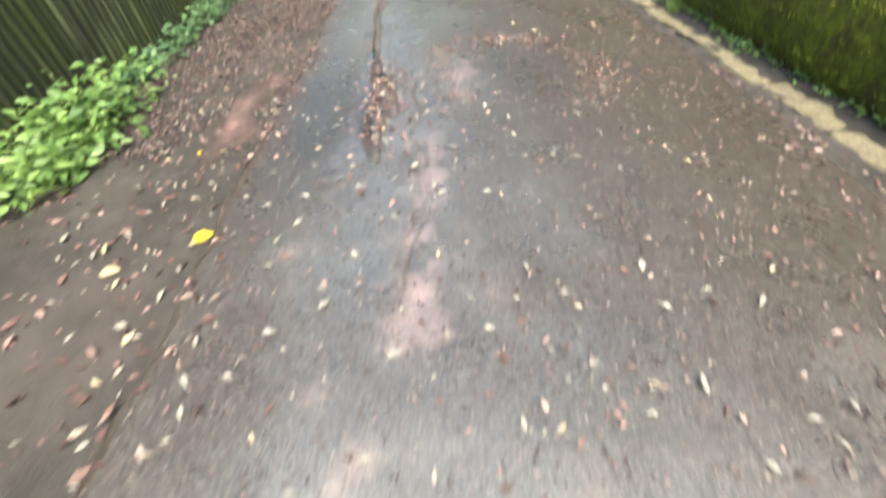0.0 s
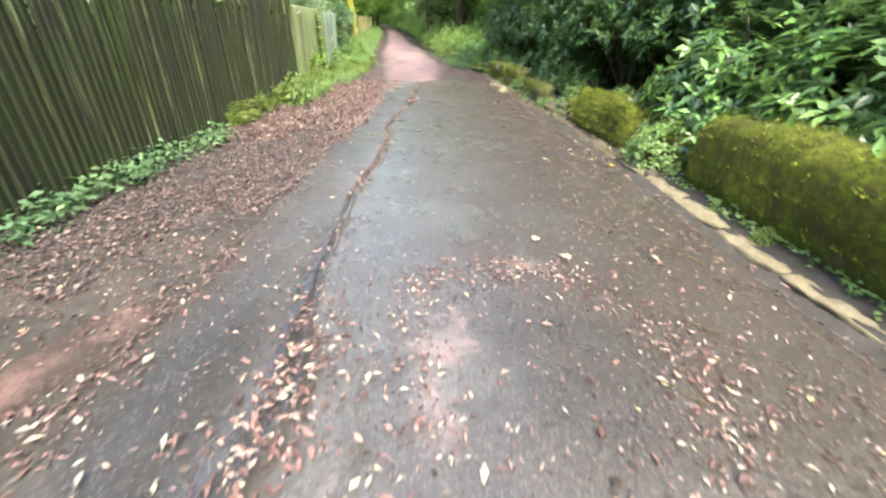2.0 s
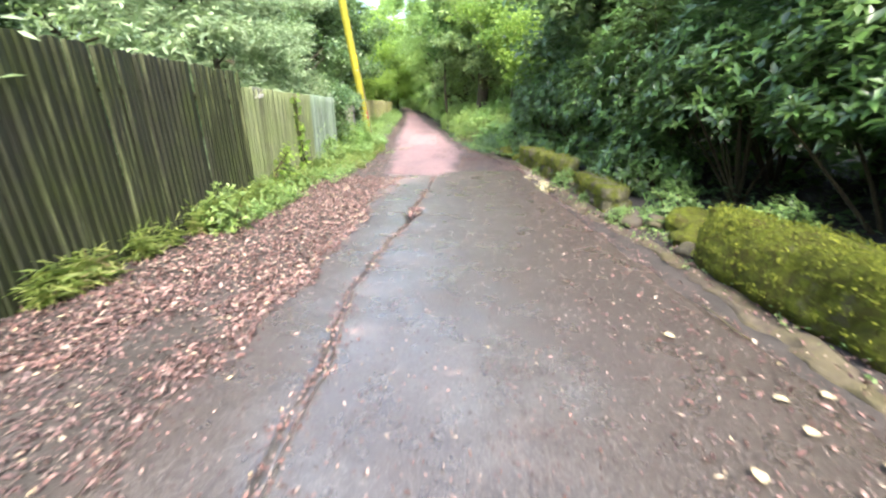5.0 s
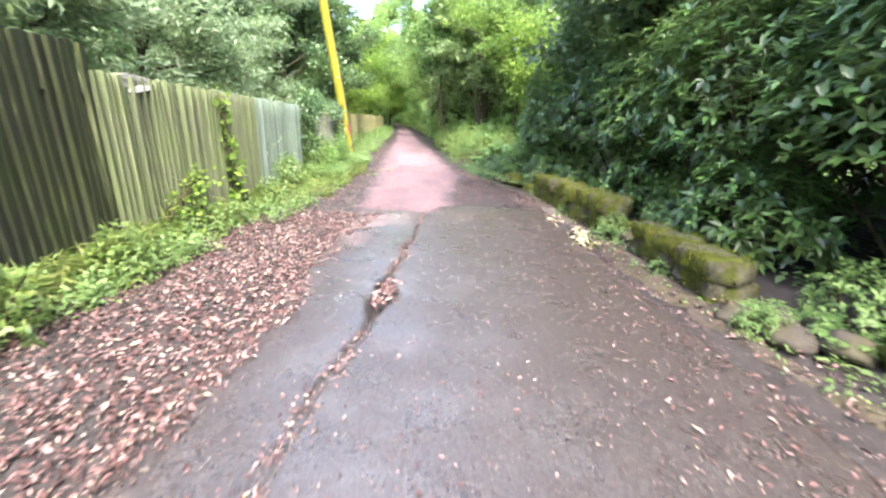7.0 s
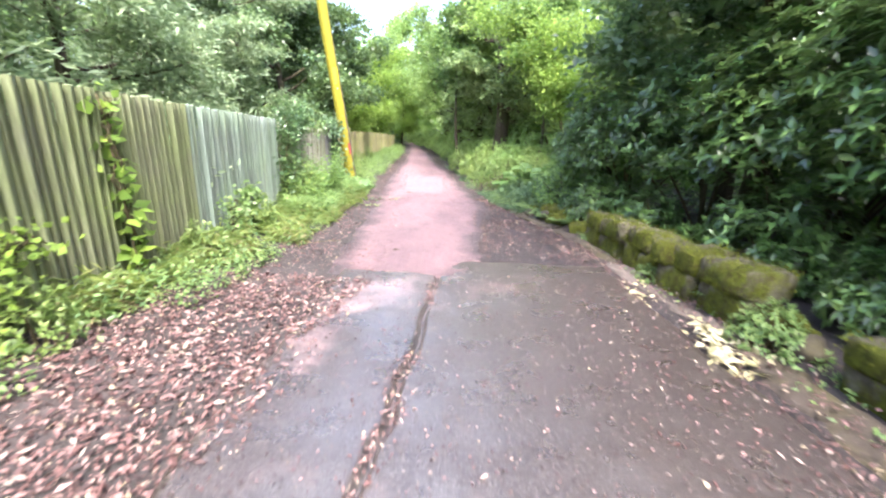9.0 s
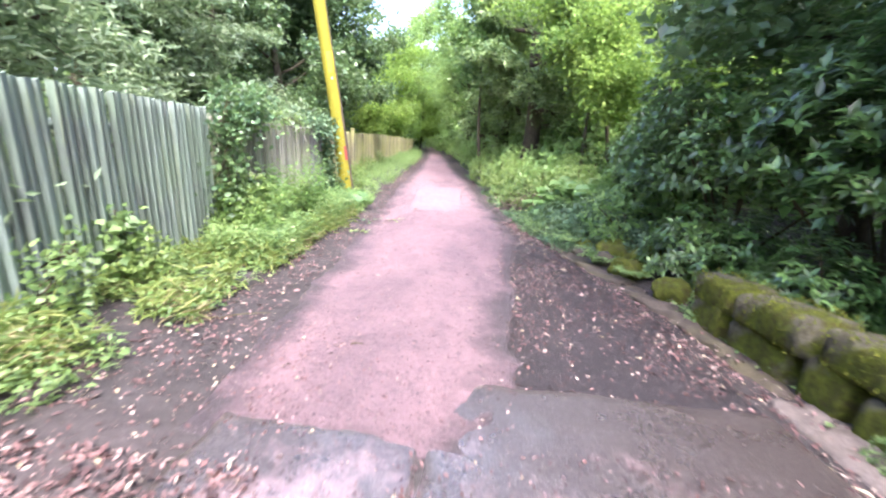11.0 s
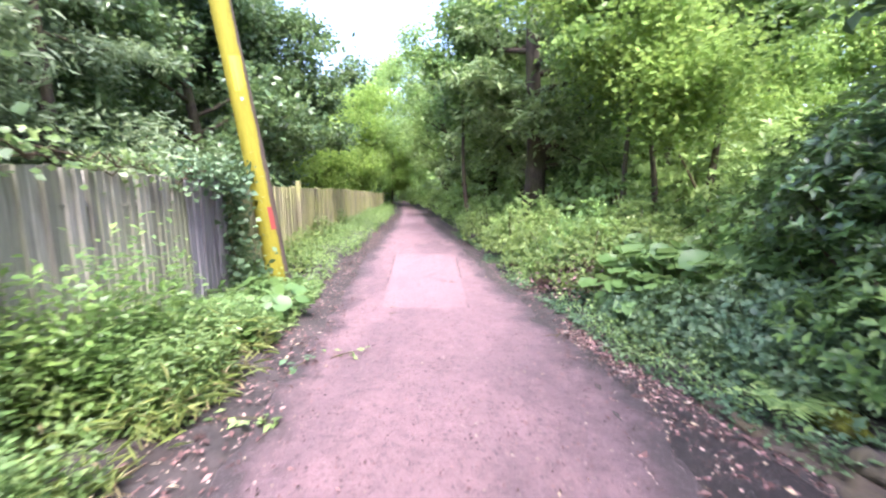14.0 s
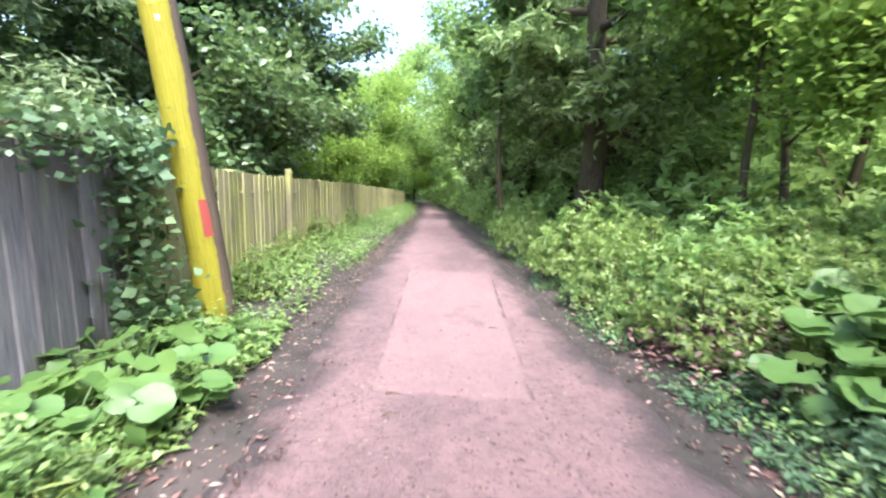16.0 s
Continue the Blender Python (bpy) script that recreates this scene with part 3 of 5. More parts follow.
# ---- kerb, edging and the mossy wall ----
def lumpy(name, y0, y1, xc, width, height, material, seed, lump=0.06, round_=3.0, sink=0.12, nseg=22, step=0.06, taper=0.22):
    """A rounded block along y with a swollen, uneven skin, in world metres; returns its mesh and base."""
    y = np.arange(y0, y1 + 1e-6, step)
    th = np.linspace(0, 2 * np.pi, nseg, endpoint=False)
    cs, sn = np.cos(th), np.sin(th)
    q = 2.0 / round_
    px, pz = np.sign(cs) * np.abs(cs) ** q, np.sign(sn) * np.abs(sn) ** q
    end = np.clip(np.minimum(y - y0, y1 - y) / taper, 0.0, 1)
    end = 0.35 + 0.65 * np.sqrt(1 - (1 - end) ** 2)
    end[[0, -1]] = 0.05
    hvar = 1 + 0.22 * fbm(y * 0 + 2, y * 1.1, seed)
    x0, g0 = xc(y), ground_z(xc(y), y)
    H = (height * hvar * end)[:, None]
    X = x0[:, None] + px[None] * width / 2 * end[:, None]
    Z = g0[:, None] - sink + (pz[None] * 0.5 + 0.5) * (H + sink)
    Y = np.repeat(y[:, None], nseg, 1)
    n1 = fbm(Y * 2.2 + px[None] * 0.8, Z * 2.6 + px[None] * 1.5, seed + 1, 4)
    n2 = fbm(Y * 7 + px[None] * 2, Z * 8 + px[None] * 3, seed + 5, 3)
    X = X + (n1 * lump * 2 + n2 * lump * 1.1) * px[None]
    Z = Z + (n1 * lump + n2 * lump * 0.9) * np.clip(pz, 0, 1)[None]
    bx, by = float(xc(np.array([(y0 + y1) / 2]))[0]), (y0 + y1) / 2
    bz = float(ground_z(bx, by))
    v = np.stack([X - bx, Y - by, Z - bz], -1).reshape(-1, 3)
    f = grid_faces(len(y), nseg, True)
    me = mesh_from(name, v, f)
    return me, (bx, by, bz), (X, Y, Z)


def moss_tufts(X, Y, Z, base, n, size):
    """Short moss shoots on the upper skin of a block."""
    i = rng.integers(1, X.shape[0] - 1, n)
    j = rng.integers(0, X.shape[1] // 2 + 2, n) % X.shape[1]
    c = np.stack([X[i, j], Y[i, j], Z[i, j]], -1) - np.array(base) + rng.normal(size=(n, 3)) * 0.02
    d = unit(n, 0.9)
    d[:, 0] += (X[i, j] - X.mean()) * 1.5
    s = size * (0.5 + rng.random(n))
    return mesh_from("tufts", *leaves(c, d, unit(n), s, s * 0.45))


MOSS_LEAF = leaf_material("moss_shoot", ((0.0, (0.058, 0.064, 0.009)), (0.6, (0.127, 0.138, 0.014)), (1.0, (0.229, 0.237, 0.029))), 0.9, 0.25, 0.1)


def wall_block(y0, y1, x, width, height, seed, tufts, label, lump=0.06, round_=3.0):
    xc = line((y0, x[0]), (y1, x[1]))
    me, base, grid = lumpy("stone_body", y0, y1, xc, width, height, MOSS, seed, lump, round_)
    ob = new("mossy_wall")
    ob.location = base
    tagged(ob, label, "stone wall", "mossy boundary wall")
    part("stone_body", me, MOSS, ob)
    tagged(part("moss", moss_tufts(*grid, base, tufts, 0.026), MOSS_LEAF, ob, "yellow-green moss cushion"), kind="stuff")
    return ob


wall_block(-6.5, 6.75, (3.17, 3.17), 0.55, 0.73, 201, 20000, "low stone wall thickly covered in yellow-green moss", 0.035, 3.4)
wall_block(6.95, 7.95, (3.22, 3.18), 0.42, 0.50, 211, 900, "broken low wall stub under dark moss", 0.12, 2.2)
wall_block(8.15, 10.3, (2.98, 2.84), 0.46, 0.58, 221, 7500, "thick rounded moss-covered block of fallen wall", 0.10, 2.6)


def stone_wall(y0, y1, front, height, seed, label, courses=2, depth=0.40):
    """A run of low walling: squared mossy stones laid in broken courses under flat coping stones."""
    r = random.Random(seed)
    xm, ym = front((y0 + y1) / 2) + depth / 2, (y0 + y1) / 2
    ob = thing("stone_wall", float(xm), ym, label, "stone wall", "mossy boundary wall")
    base = np.array(ob.location)
    for c in range(courses):
        y = y0
        rise = height / courses
        while y < y1 - 0.12:
            ye = min(y + r.uniform(0.38, 0.85), y1)
            if y1 - ye < 0.25:
                ye = y1
            lean = r.uniform(-0.03, 0.03) - 0.02 * c
            me, at, grid = lumpy("stone", y + 0.006, ye - 0.006, lambda q: front(q) + depth / 2 + lean, depth * r.uniform(0.92, 1.05), rise * r.uniform(0.96, 1.06), THIN_MOSS,
                                 seed + int(y * 31) + 7 * c, 0.045, 5.0, 0.10 if c == 0 else 0.02, 20, 0.045, 0.06)
            lift = Matrix.Translation(Vector(at) - Vector(base) + Vector((0, 0, c * rise)))
            stone = part("stone", me, THIN_MOSS, ob, at=lift)
            if c == courses - 1:
                tagged(part("moss", moss_tufts(*grid, at, int(1100 * (ye - y)), 0.024), MOSS_LEAF, stone, "yellow-green moss cushion"), kind="stuff")
            y = ye
    return ob


WALL_FRONT = line((12.0, 2.46), (14.1, 2.40), (15.8, 2.20), (17.0, 2.06), (18.6, 1.86))
stone_wall(12.45, 14.2, WALL_FRONT, 0.36, 231, "broken low stone wall with patchy moss above the kerb")
stone_wall(15.0, 18.5, WALL_FRONT, 0.51, 241, "low stone wall with flat mossy top beside the path")

for k in range(18):
    y0 = -6.0 + k * 0.76
    me, base, _ = lumpy("edging_stone", y0, y0 + 0.765, line((y0, 2.67), (y0 + 1, 2.67)), 0.18, 0.02, SANDSTONE, 300 + k, 0.07, 5.0, 0.08, 16, 0.04, 0.04)
    ob = part("edging_stone", me, SANDSTONE)
    ob.location = base
    tagged(ob, "sandy worn edging stone sunk along the road", "edging stone", "edging stones along the wall")
LEDGE_Y, LEDGE_X = [7, 10, 12, 14, 16, 18, 19, 20.1, 21.8], [2.66, 2.60, 2.36, 2.2, 2.1, 1.92, 1.68, 1.36, 0.98]
for k in range(6):
    y0 = 7.7 + k * 2.36
    me, base, _ = lumpy("kerb_stone", y0, y0 + 2.355, lambda y: np.interp(y, LEDGE_Y, LEDGE_X) + 0.12 * fbm(y * 0, y * 1.3, 330), 0.34, 0.03, KERB, 340 + k, 0.10, 2.6, 0.10, 18, 0.05, 0.06)
    ob = part("kerb_stone", me, EARTH if k == 3 else KERB)
    ob.location = base
    tagged(ob, "low mossy dirt-covered kerb ledge below the wall" if k != 3 else "low ledge of pale sandy earth below the wall", "kerb stone", "kerb stones below the wall")


def boulder(x, y, r, seed, material, label, squash=0.7):
    bm = bmesh.new()
    bmesh.ops.create_icosphere(bm, subdivisions=3, radius=r)
    for v in bm.verts:
        n = noise.noise(v.co * (1.6 / r) + Vector((seed, 0, 0))) * 0.35 + noise.noise(v.co * (4 / r) + Vector((0, seed, 0))) * 0.20 + noise.noise(v.co * (9 / r)) * 0.07
        v.co *= 1 + n
        v.co.z = v.co.z * squash + r * squash * 0.45
    for f in bm.faces:
        f.smooth = True
    ob = part("boulder", bm, material)
    ob.location = (x, y, float(ground_z(x, y)) - r * 0.18)
    ob.rotation_euler = (0, 0, seed)
    return tagged(ob, label, "boulder", "tumbled stones at the wall")


for x, y, r, m in ((2.95, 10.75, 0.26, MOSS), (3.12, 11.25, 0.30, MOSS), (2.86, 11.55, 0.17, BOULDER), (2.78, 10.45, 0.15, BOULDER), (2.68, 12.0, 0.16, BOULDER), (2.56, 13.05, 0.13, BOULDER),
                   (2.48, 12.1, 0.17, BOULDER), (2.62, 14.9, 0.18, MOSS), (2.78, 7.35, 0.12, BOULDER), (2.72, 6.95, 0.09, BOULDER), (1.95, 19.1, 0.22, MOSS), (1.55, 20.45, 0.17, BOULDER), (1.72, 19.9, 0.24, MOSS), (1.32, 20.95, 0.13, BOULDER), (1.75, 20.75, 0.27, MOSS), (1.45, 21.35, 0.15, MOSS), (2.02, 20.2, 0.28, MOSS), (2.62, 11.75, 0.16, BOULDER), (2.52, 14.62, 0.17, BOULDER), (2.3, 17.55, 0.07, BOULDER)):
    boulder(x, y, r, x * 7 + y, m, "mossy tumbled wall stone" if m is MOSS else "bare sandy tumbled stone")


# ---- fences ----
def board_mesh(name, width, thick, thin, height, top, seed):
    """A feather-edged board, rough-sawn, with a worn top."""
    r = random.Random(seed)
    bm = bmesh.new()
    rows = [0, 0.35, 0.7, 1.0]
    ring = []
    bend = r.uniform(-0.006, 0.006)
    for k in rows:
        b = bend * math.sin(k * 3.1)
        z = k * height
        p = [(0, 0), (0, thick), (width * 0.15, thick * 0.97), (width, thin), (width, 0)]
        cut = [0, 0, 0, 0, 0]
        if k == 1.0:
            tip = r.uniform(-0.008, 0.008)
            cut = [tip, tip, tip * 0.5 + top, -tip, -tip]
        ring.append([bm.verts.new((y + b, x, z + c)) for (x, y), c in zip(p, cut)])
    for a, b in zip(ring, ring[1:]):
        for i in range(5):
            bm.faces.new((a[i], a[(i + 1) % 5], b[(i + 1) % 5], b[i]))
    bm.faces.new(ring[0][::-1])
    bm.faces.new(ring[-1])
    bmesh.ops.recalc_face_normals(bm, faces=bm.faces)
    me = bpy.data.meshes.new(name)
    bm.to_mesh(me)
    bm.free()
    return me


def fence_run(y0, y1, step, width, thick, tops, material, label, seed, posts=2.4, post_up=0.0, gap=0.0):
    """A close-boarded fence: boards nailed on two rails between posts."""
    r = random.Random(seed)
    ob = thing("fence", float(fence_x(y0)), y0, label, "fence", "boundary fence along the path")
    ox, oy, oz = ob.location
    kinds = []
    for k in range(7):
        me = board_mesh("board", width * r.uniform(0.94, 1.06), thick * r.uniform(0.8, 1.2), 0.009, 1.0, 0.0, seed + k)
        me.materials.append(material)
        kinds.append(me)
    y = y0
    while y < y1:
        x = float(fence_x(y))
        dx = float(fence_x(y + 0.3)) - x
        z = float(ground_z(x + 0.1, y)) - 0.03
        h = float(np.interp(y, *tops)) - z + r.uniform(-0.012, 0.008)
        m = Matrix.Translation((x - ox + r.uniform(-0.006, 0.006), y - oy, z - oz)) @ pose(0, 0, 0, r.uniform(-0.5, 0.5), r.uniform(-0.7, 0.7), math.degrees(math.atan2(-dx, 0.3))) @ Matrix.Diagonal((1, 1, h, 1))
        part("board", r.choice(kinds), None, ob, at=m)
        y += step * r.uniform(0.96, 1.04) + (gap if r.random() < 0.04 else 0)
    y = y0
    while y < y1 - 0.4:
        ye = min(y + posts, y1)
        xa, xb = float(fence_x(y)) - 0.03, float(fence_x(ye)) - 0.03
        for frac in (0.18, 0.82):
            za, zb = [float(ground_z(a, c)) * (1 - frac) + float(np.interp(c, *tops)) * frac for a, c in ((xa, y), (xb, ye))]
            v, f = tube([(xa - ox, y - oy, za - oz), (xb - ox, ye - oy, zb - oz)], [0.045, 0.045], 4)
            part("rail", mesh_from("rail", v, f, False), material, ob)
        zt, zg = float(np.interp(y, *tops)) + post_up, float(ground_z(xa, y)) - 0.2
        v, f = tube([(xa - 0.06 - ox, y - oy, zg - oz), (xa - 0.06 - ox, y - oy, zt - oz)], [0.075, 0.07], 4)
        part("post", mesh_from("post", v, f, False), material, ob)
        y = ye
    return ob


TOPS = ([-8, 0, 7.4, 9.4, 12.85, 12.95, 15.7, 19.6], [2.5, 1.98, 1.54, 1.46, 1.24, 1.03, 0.87, 0.66])
TOPS2 = ([19.6, 20.5, 21.7, 24.3, 27.8, 30.8, 36, 50, 60], [0.62, 0.50, 0.50, 0.39, 0.24, 0.16, 0.02, -0.6, -0.9])
fence_run(-3.0, 12.9, 0.098, 0.110, 0.042, TOPS, FENCE_DARK, "tall dark green algae-stained close-boarded fence", 41)
fence_run(12.95, 16.55, 0.094, 0.104, 0.068, TOPS, FENCE_GREEN, "weathered green-grey close-boarded timber fence", 43)
fence_run(16.55, 19.55, 0.094, 0.104, 0.068, TOPS, FENCE_BLUE, "pale blue-grey close-boarded timber fence", 44)
fence_run(19.75, 23.55, 0.10, 0.112, 0.032, TOPS2, FENCE_GREY, "silvery weathered board fence behind brambles", 47, gap=0.03)
fence_run(23.58, 24.75, 0.15, 0.165, 0.024, TOPS2, FENCE_BLACK, "black-stained board fence panel with pale runs", 53)
fence_run(24.8, 57.0, 0.17, 0.185, 0.022, TOPS2, FENCE_PALE, "pale yellowish lichened board fence", 59, posts=2.5, post_up=0.03, gap=0.02)


def broken_board(x, y, z, length, turn):
    """A split bleached board caught on top of the fence."""
    ob = new("broken_board")
    ob.location = (x, y, z)
    tagged(ob, "bleached split board caught on the fence top", "board")
    for k, (dz, tip, ln_) in enumerate(((0.0, 2.0, 1.0), (0.055, -4.0, 0.72), (-0.05, 7.0, 0.55))):
        bm = bmesh.new()
        bmesh.ops.create_cube(bm, size=1.0)
        bmesh.ops.subdivide_edges(bm, edges=[e for e in bm.edges if abs(e.verts[0].co.y - e.verts[1].co.y) > 0.5], cuts=5)
        for v in bm.verts:
            end = abs(v.co.y) * 2
            v.co.z *= 1 - 0.55 * end ** 3 + 0.2 * noise.noise(v.co * 5 + Vector((k, 0, 0)))
            v.co = Vector((v.co.x * 0.018, v.co.y * length * ln_, v.co.z * 0.06))
        part("splinter", bm, FENCE_BLEACHED, ob, at=pose(0.012 * k, 0.04 * k, dz, tip, 0, turn))
    return ob


broken_board(-3.235, 13.5, 0.93, 0.62, 0.0)


def tall_post(x, y, top):
    """A squared post with a weathered, chamfered head that stands above the boards."""
    z = float(ground_z(x, y)) - 0.2
    h = top - z
    bm = bmesh.new()
    bmesh.ops.create_cube(bm, size=1.0)
    for v in bm.verts:
        v.co = Vector((v.co.x * 0.11, v.co.y * 0.11, (v.co.z + 0.5) * h))
    bmesh.ops.bevel(bm, geom=[e for e in bm.edges if min(v.co.z for v in e.verts) > h - 0.01] + [e for e in bm.edges if abs(e.verts[0].co.z - e.verts[1].co.z) > 0.5], offset=0.014, segments=1, affect="EDGES")
    ob = part("fence_post", bm, FENCE_PALE)
    ob.location = (x, y, z)
    return tagged(ob, "pale yellow square post standing above the fence boards", "fence post")


tall_post(float(fence_x(29.75)) + 0.09, 29.75, 0.36)


# ---- the leaning pole ----
def build_pole():
    ob = thing("utility_pole", -3.98, 25.4, "leaning yellow lichen-covered wooden utility pole beside the fence", "utility pole", sink=0.0)
    lean = pose(0, 0, 0, 0, -7.6, 0)
    zs = np.linspace(-0.5, 8.5, 40)
    pts = np.stack([0.02 * np.sin(zs * 0.9), 0.015 * np.cos(zs * 0.7), zs], -1)
    v, f = tube(pts, 0.175 - 0.0045 * zs + 0.02 * np.exp(-np.clip(zs, 0, 9) * 4), 20, 0.03)
    part("shaft", mesh_from("shaft", v, f), POLE, ob, at=lean)

    def plate(name, z, w, h, ang, mat, label):
        bm = bmesh.new()
        rad = 0.175 - 0.0045 * z + 0.006
        cols = []
        for k in range(7):
            a = ang + (k / 6 - 0.5) * w / rad
            col = []
            for r in (rad, rad + 0.004):
                for zz in (z - h / 2, z + h / 2):
                    col.append(bm.verts.new((math.sin(a) * r, -math.cos(a) * r, zz)))
            cols.append(col)
        for a, b in zip(cols, cols[1:]):
            for i, j in ((0, 1), (1, 3), (3, 2), (2, 0)):
                bm.faces.new((a[i], a[j], b[j], b[i]))
        bm.faces.new([cols[0][i] for i in (0, 2, 3, 1)])
        bm.faces.new([cols[-1][i] for i in (0, 1, 3, 2)])
        bmesh.ops.recalc_face_normals(bm, faces=bm.faces)
        part(name, bm, mat, ob, label, at=lean)

    plate("sign_plate", 3.32, 0.15, 0.5, 0.55, YELLOW, "bright yellow warning plate")
    plate("number_tag", 2.95, 0.05, 0.05, 0.55, GREY_METAL, "small zinc tag")
    plate("paint_band", 1.12, 0.10, 0.36, 1.05, RED, "faded red paint mark")
    return ob


build_pole()


# ---- trees and shrubs ----
def limb(a, direction, length, r0, n=7, bend=0.25, rise=0.15):
    """Points and radii of a wandering limb."""
    d = np.array(direction, float)
    d /= np.linalg.norm(d)
    p, pts = np.array(a, float), [np.array(a, float)]
    for _ in range(n - 1):
        d = d + rng.normal(size=3) * bend * 0.4 + np.array([0, 0, rise * 0.3])
        d /= np.linalg.norm(d)
        p = p + d * length / (n - 1)
        pts.append(p.copy())
    return np.array(pts), np.linspace(r0, r0 * 0.25, n)


def build_tree(name, label, height, radius, bare, trunk_r, leaf, leaf_len, per, nlimbs=9, lean=(0, 0), flat=0.6, ratio=0.5, droop=0.0, spread=0.38, trunks=1, twigs=5, split=False):
    """Trunk, limbs and a crown of leaves clustered on the twigs."""
    ob = new(name)
    ob.empty_display_size = 0.1
    tagged(ob, label, "tree")
    wood, tips = [], []
    for q in range(trunks):
        n = 12
        zs = np.linspace(-0.3, height * 0.92, n)
        s = zs / height
        off = np.array([0.25 * (q - (trunks - 1) / 2), 0.1 * q])
        pts = np.stack([off[0] + lean[0] * s + 0.12 * np.sin(zs * 0.8 + q * 2), off[1] + lean[1] * s + 0.12 * np.cos(zs * 0.6 + q), zs], -1)
        rr = trunk_r * (1 - 0.85 * np.clip(s, 0, 1)) * (1 + 0.6 * np.exp(-np.clip(zs, 0, 9) * 2.5))
        part("trunk", mesh_from("trunk", *tube(pts, rr, 12, 0.12)), BARK, ob)
        for k in range(nlimbs):
            f = bare + (1 - bare) * (k + 0.5 * rng.random()) / nlimbs
            zc = f * height * 0.92
            c = np.array([np.interp(zc, zs, pts[:, i]) for i in range(3)])
            a = rng.random() * 2 * np.pi
            reach = radius * (1.05 - 0.55 * abs(f - 0.45)) * (0.75 + 0.4 * rng.random())
            lp, lr = limb(c, (math.cos(a), math.sin(a), 0.35 - droop), reach, trunk_r * 0.38 * (1.1 - f * 0.6))
            wood = [tube(lp, lr, 6)]
            for j in range(twigs):
                i = rng.integers(2, len(lp))
                d = unit(1, 0.2)[0] + (lp[i] - lp[i - 1]) / (np.linalg.norm(lp[i] - lp[i - 1]) + 1e-6)
                tp, tr = limb(lp[i], d, reach * 0.42, lr[i] * 0.6, 5, 0.4, 0.05 - droop)
                wood.append(tube(tp, tr, 4))
                tips.extend(tp[1:])
            tips.extend(lp[3:])
            main = part("limb", mesh_from("limb", *join(wood[:1] if split else wood)), BARK, ob)
            for w in wood[1:] if split else ():
                part("twig", mesh_from("twig", *w), BARK, main)
    tips = np.array(tips)
    part("crown", mesh_from("crown", *clump(tips, spread, per, leaf_len, flat, 0.8, 3, ratio, droop), smooth=False), leaf, ob)
    return ob


def place(ob, spots, group=""):
    """Puts the thing at the first spot and copies of it at the others: x, y, turn, size."""
    if group:
        tagged(ob, group=group)
    for k, (x, y, turn, size) in enumerate(spots):
        m = pose(x, y, float(ground_z(x, y)) - 0.05, 0, 0, turn) @ Matrix.Diagonal((size, size, size, 1))
        if k == 0:
            first = m
        else:
            copy_thing(ob, m)
    ob.matrix_basis = first


broad_a = build_tree("broadleaf_tree", "dark green broadleaf tree behind the fence", 8.5, 3.2, 0.14, 0.20, DEEP, 0.17, 80, 17, spread=0.3, twigs=6, ratio=0.6)
place(broad_a, [(-8.4, 30.5, 0, 1.0), (-7.9, 32.6, 140, 0.85), (-9.6, 25.0, 70, 0.85), (-11.5, 34.5, 200, 1.05), (-10.5, 18.0, 20, 0.9)], "trees behind the fence")
broad_b = build_tree("broadleaf_tree", "leafy green woodland tree with mossy trunk", 9.5, 3.4, 0.12, 0.24, BROAD, 0.22, 34, 17, spread=0.3, ratio=0.6, lean=(-0.6, 0.3), twigs=6)
place(broad_b, [(9.2, 20.5, 0, 0.9), (8.0, 14.0, 40, 1.0), (9.5, 5.0, 10, 1.0)], "woodland trees")
# far trees whose leaf colour is lightened to carry sunlight and haze
sun_painted_tree = build_tree("broadleaf_tree", "woodland tree beyond the bend, sunlight painted into its pale green leaves", 9.0, 3.3, 0.10, 0.22, SUN_PAINTED, 0.17, 50, 17, spread=0.32, ratio=0.6, lean=(-0.5, 0.2), twigs=6)
place(sun_painted_tree, [(3.4, 37.5, 120, 1.0), (5.6, 43.0, 10, 1.05), (-9.4, 49.0, 200, 0.75), (-2.2, 52.5, 20, 0.95), (1.4, 50.0, 70, 1.0), (-2.6, 60.0, 140, 1.0), (-7.4, 66.0, 30, 0.9), (-11.2, 63.0, 80, 0.8), (-9.3, 55.0, 160, 1.25)], "sunlit woodland trees")
conifer = build_tree("conifer_tree", "tall dark feathery conifer over the path", 11.5, 2.6, 0.16, 0.36, CONIFER, 0.26, 32, 26, flat=0.25, ratio=0.3, droop=0.28, spread=0.3, twigs=6)
place(conifer, [(1.2, 32.5, 0, 1.0), (0.4, 39.5, 90, 0.95), (-1.0, 46.5, 30, 0.85)], "dark conifers by the bend")
lime = build_tree("young_lime_tree", "bright yellow-green sunlit young tree", 6.5, 2.4, 0.12, 0.11, LIME, 0.14, 58, 13, twigs=6, ratio=0.6)
place(lime, [(8.5, 38.0, 0, 1.15), (10.5, 31.5, 40, 1.2), (6.4, 34.5, 150, 1.1), (8.6, 27.0, 60, 0.8), (12.5, 24.5, 130, 1.1), (-9.8, 42.0, 20, 1.0), (-8.9, 45.5, 120, 1.05), (-8.0, 38.5, 10, 0.78), (-8.6, 35.5, 200, 0.85), (-6.9, 54.0, 80, 0.8), (13.0, 40.0, 10, 1.3), (-10.5, 58.0, 190, 0.9), (5.0, 52.0, 60, 1.2), (-8.0, 48.5, 220, 1.2)], "sunlit young trees")
overhang = build_tree("overhanging_lime", "young tree leaning bright leaves over the path", 5.8, 2.6, 0.42, 0.09, LIME, 0.12, 76, 10, lean=(-1.2, -0.4), twigs=6, ratio=0.6, split=True)
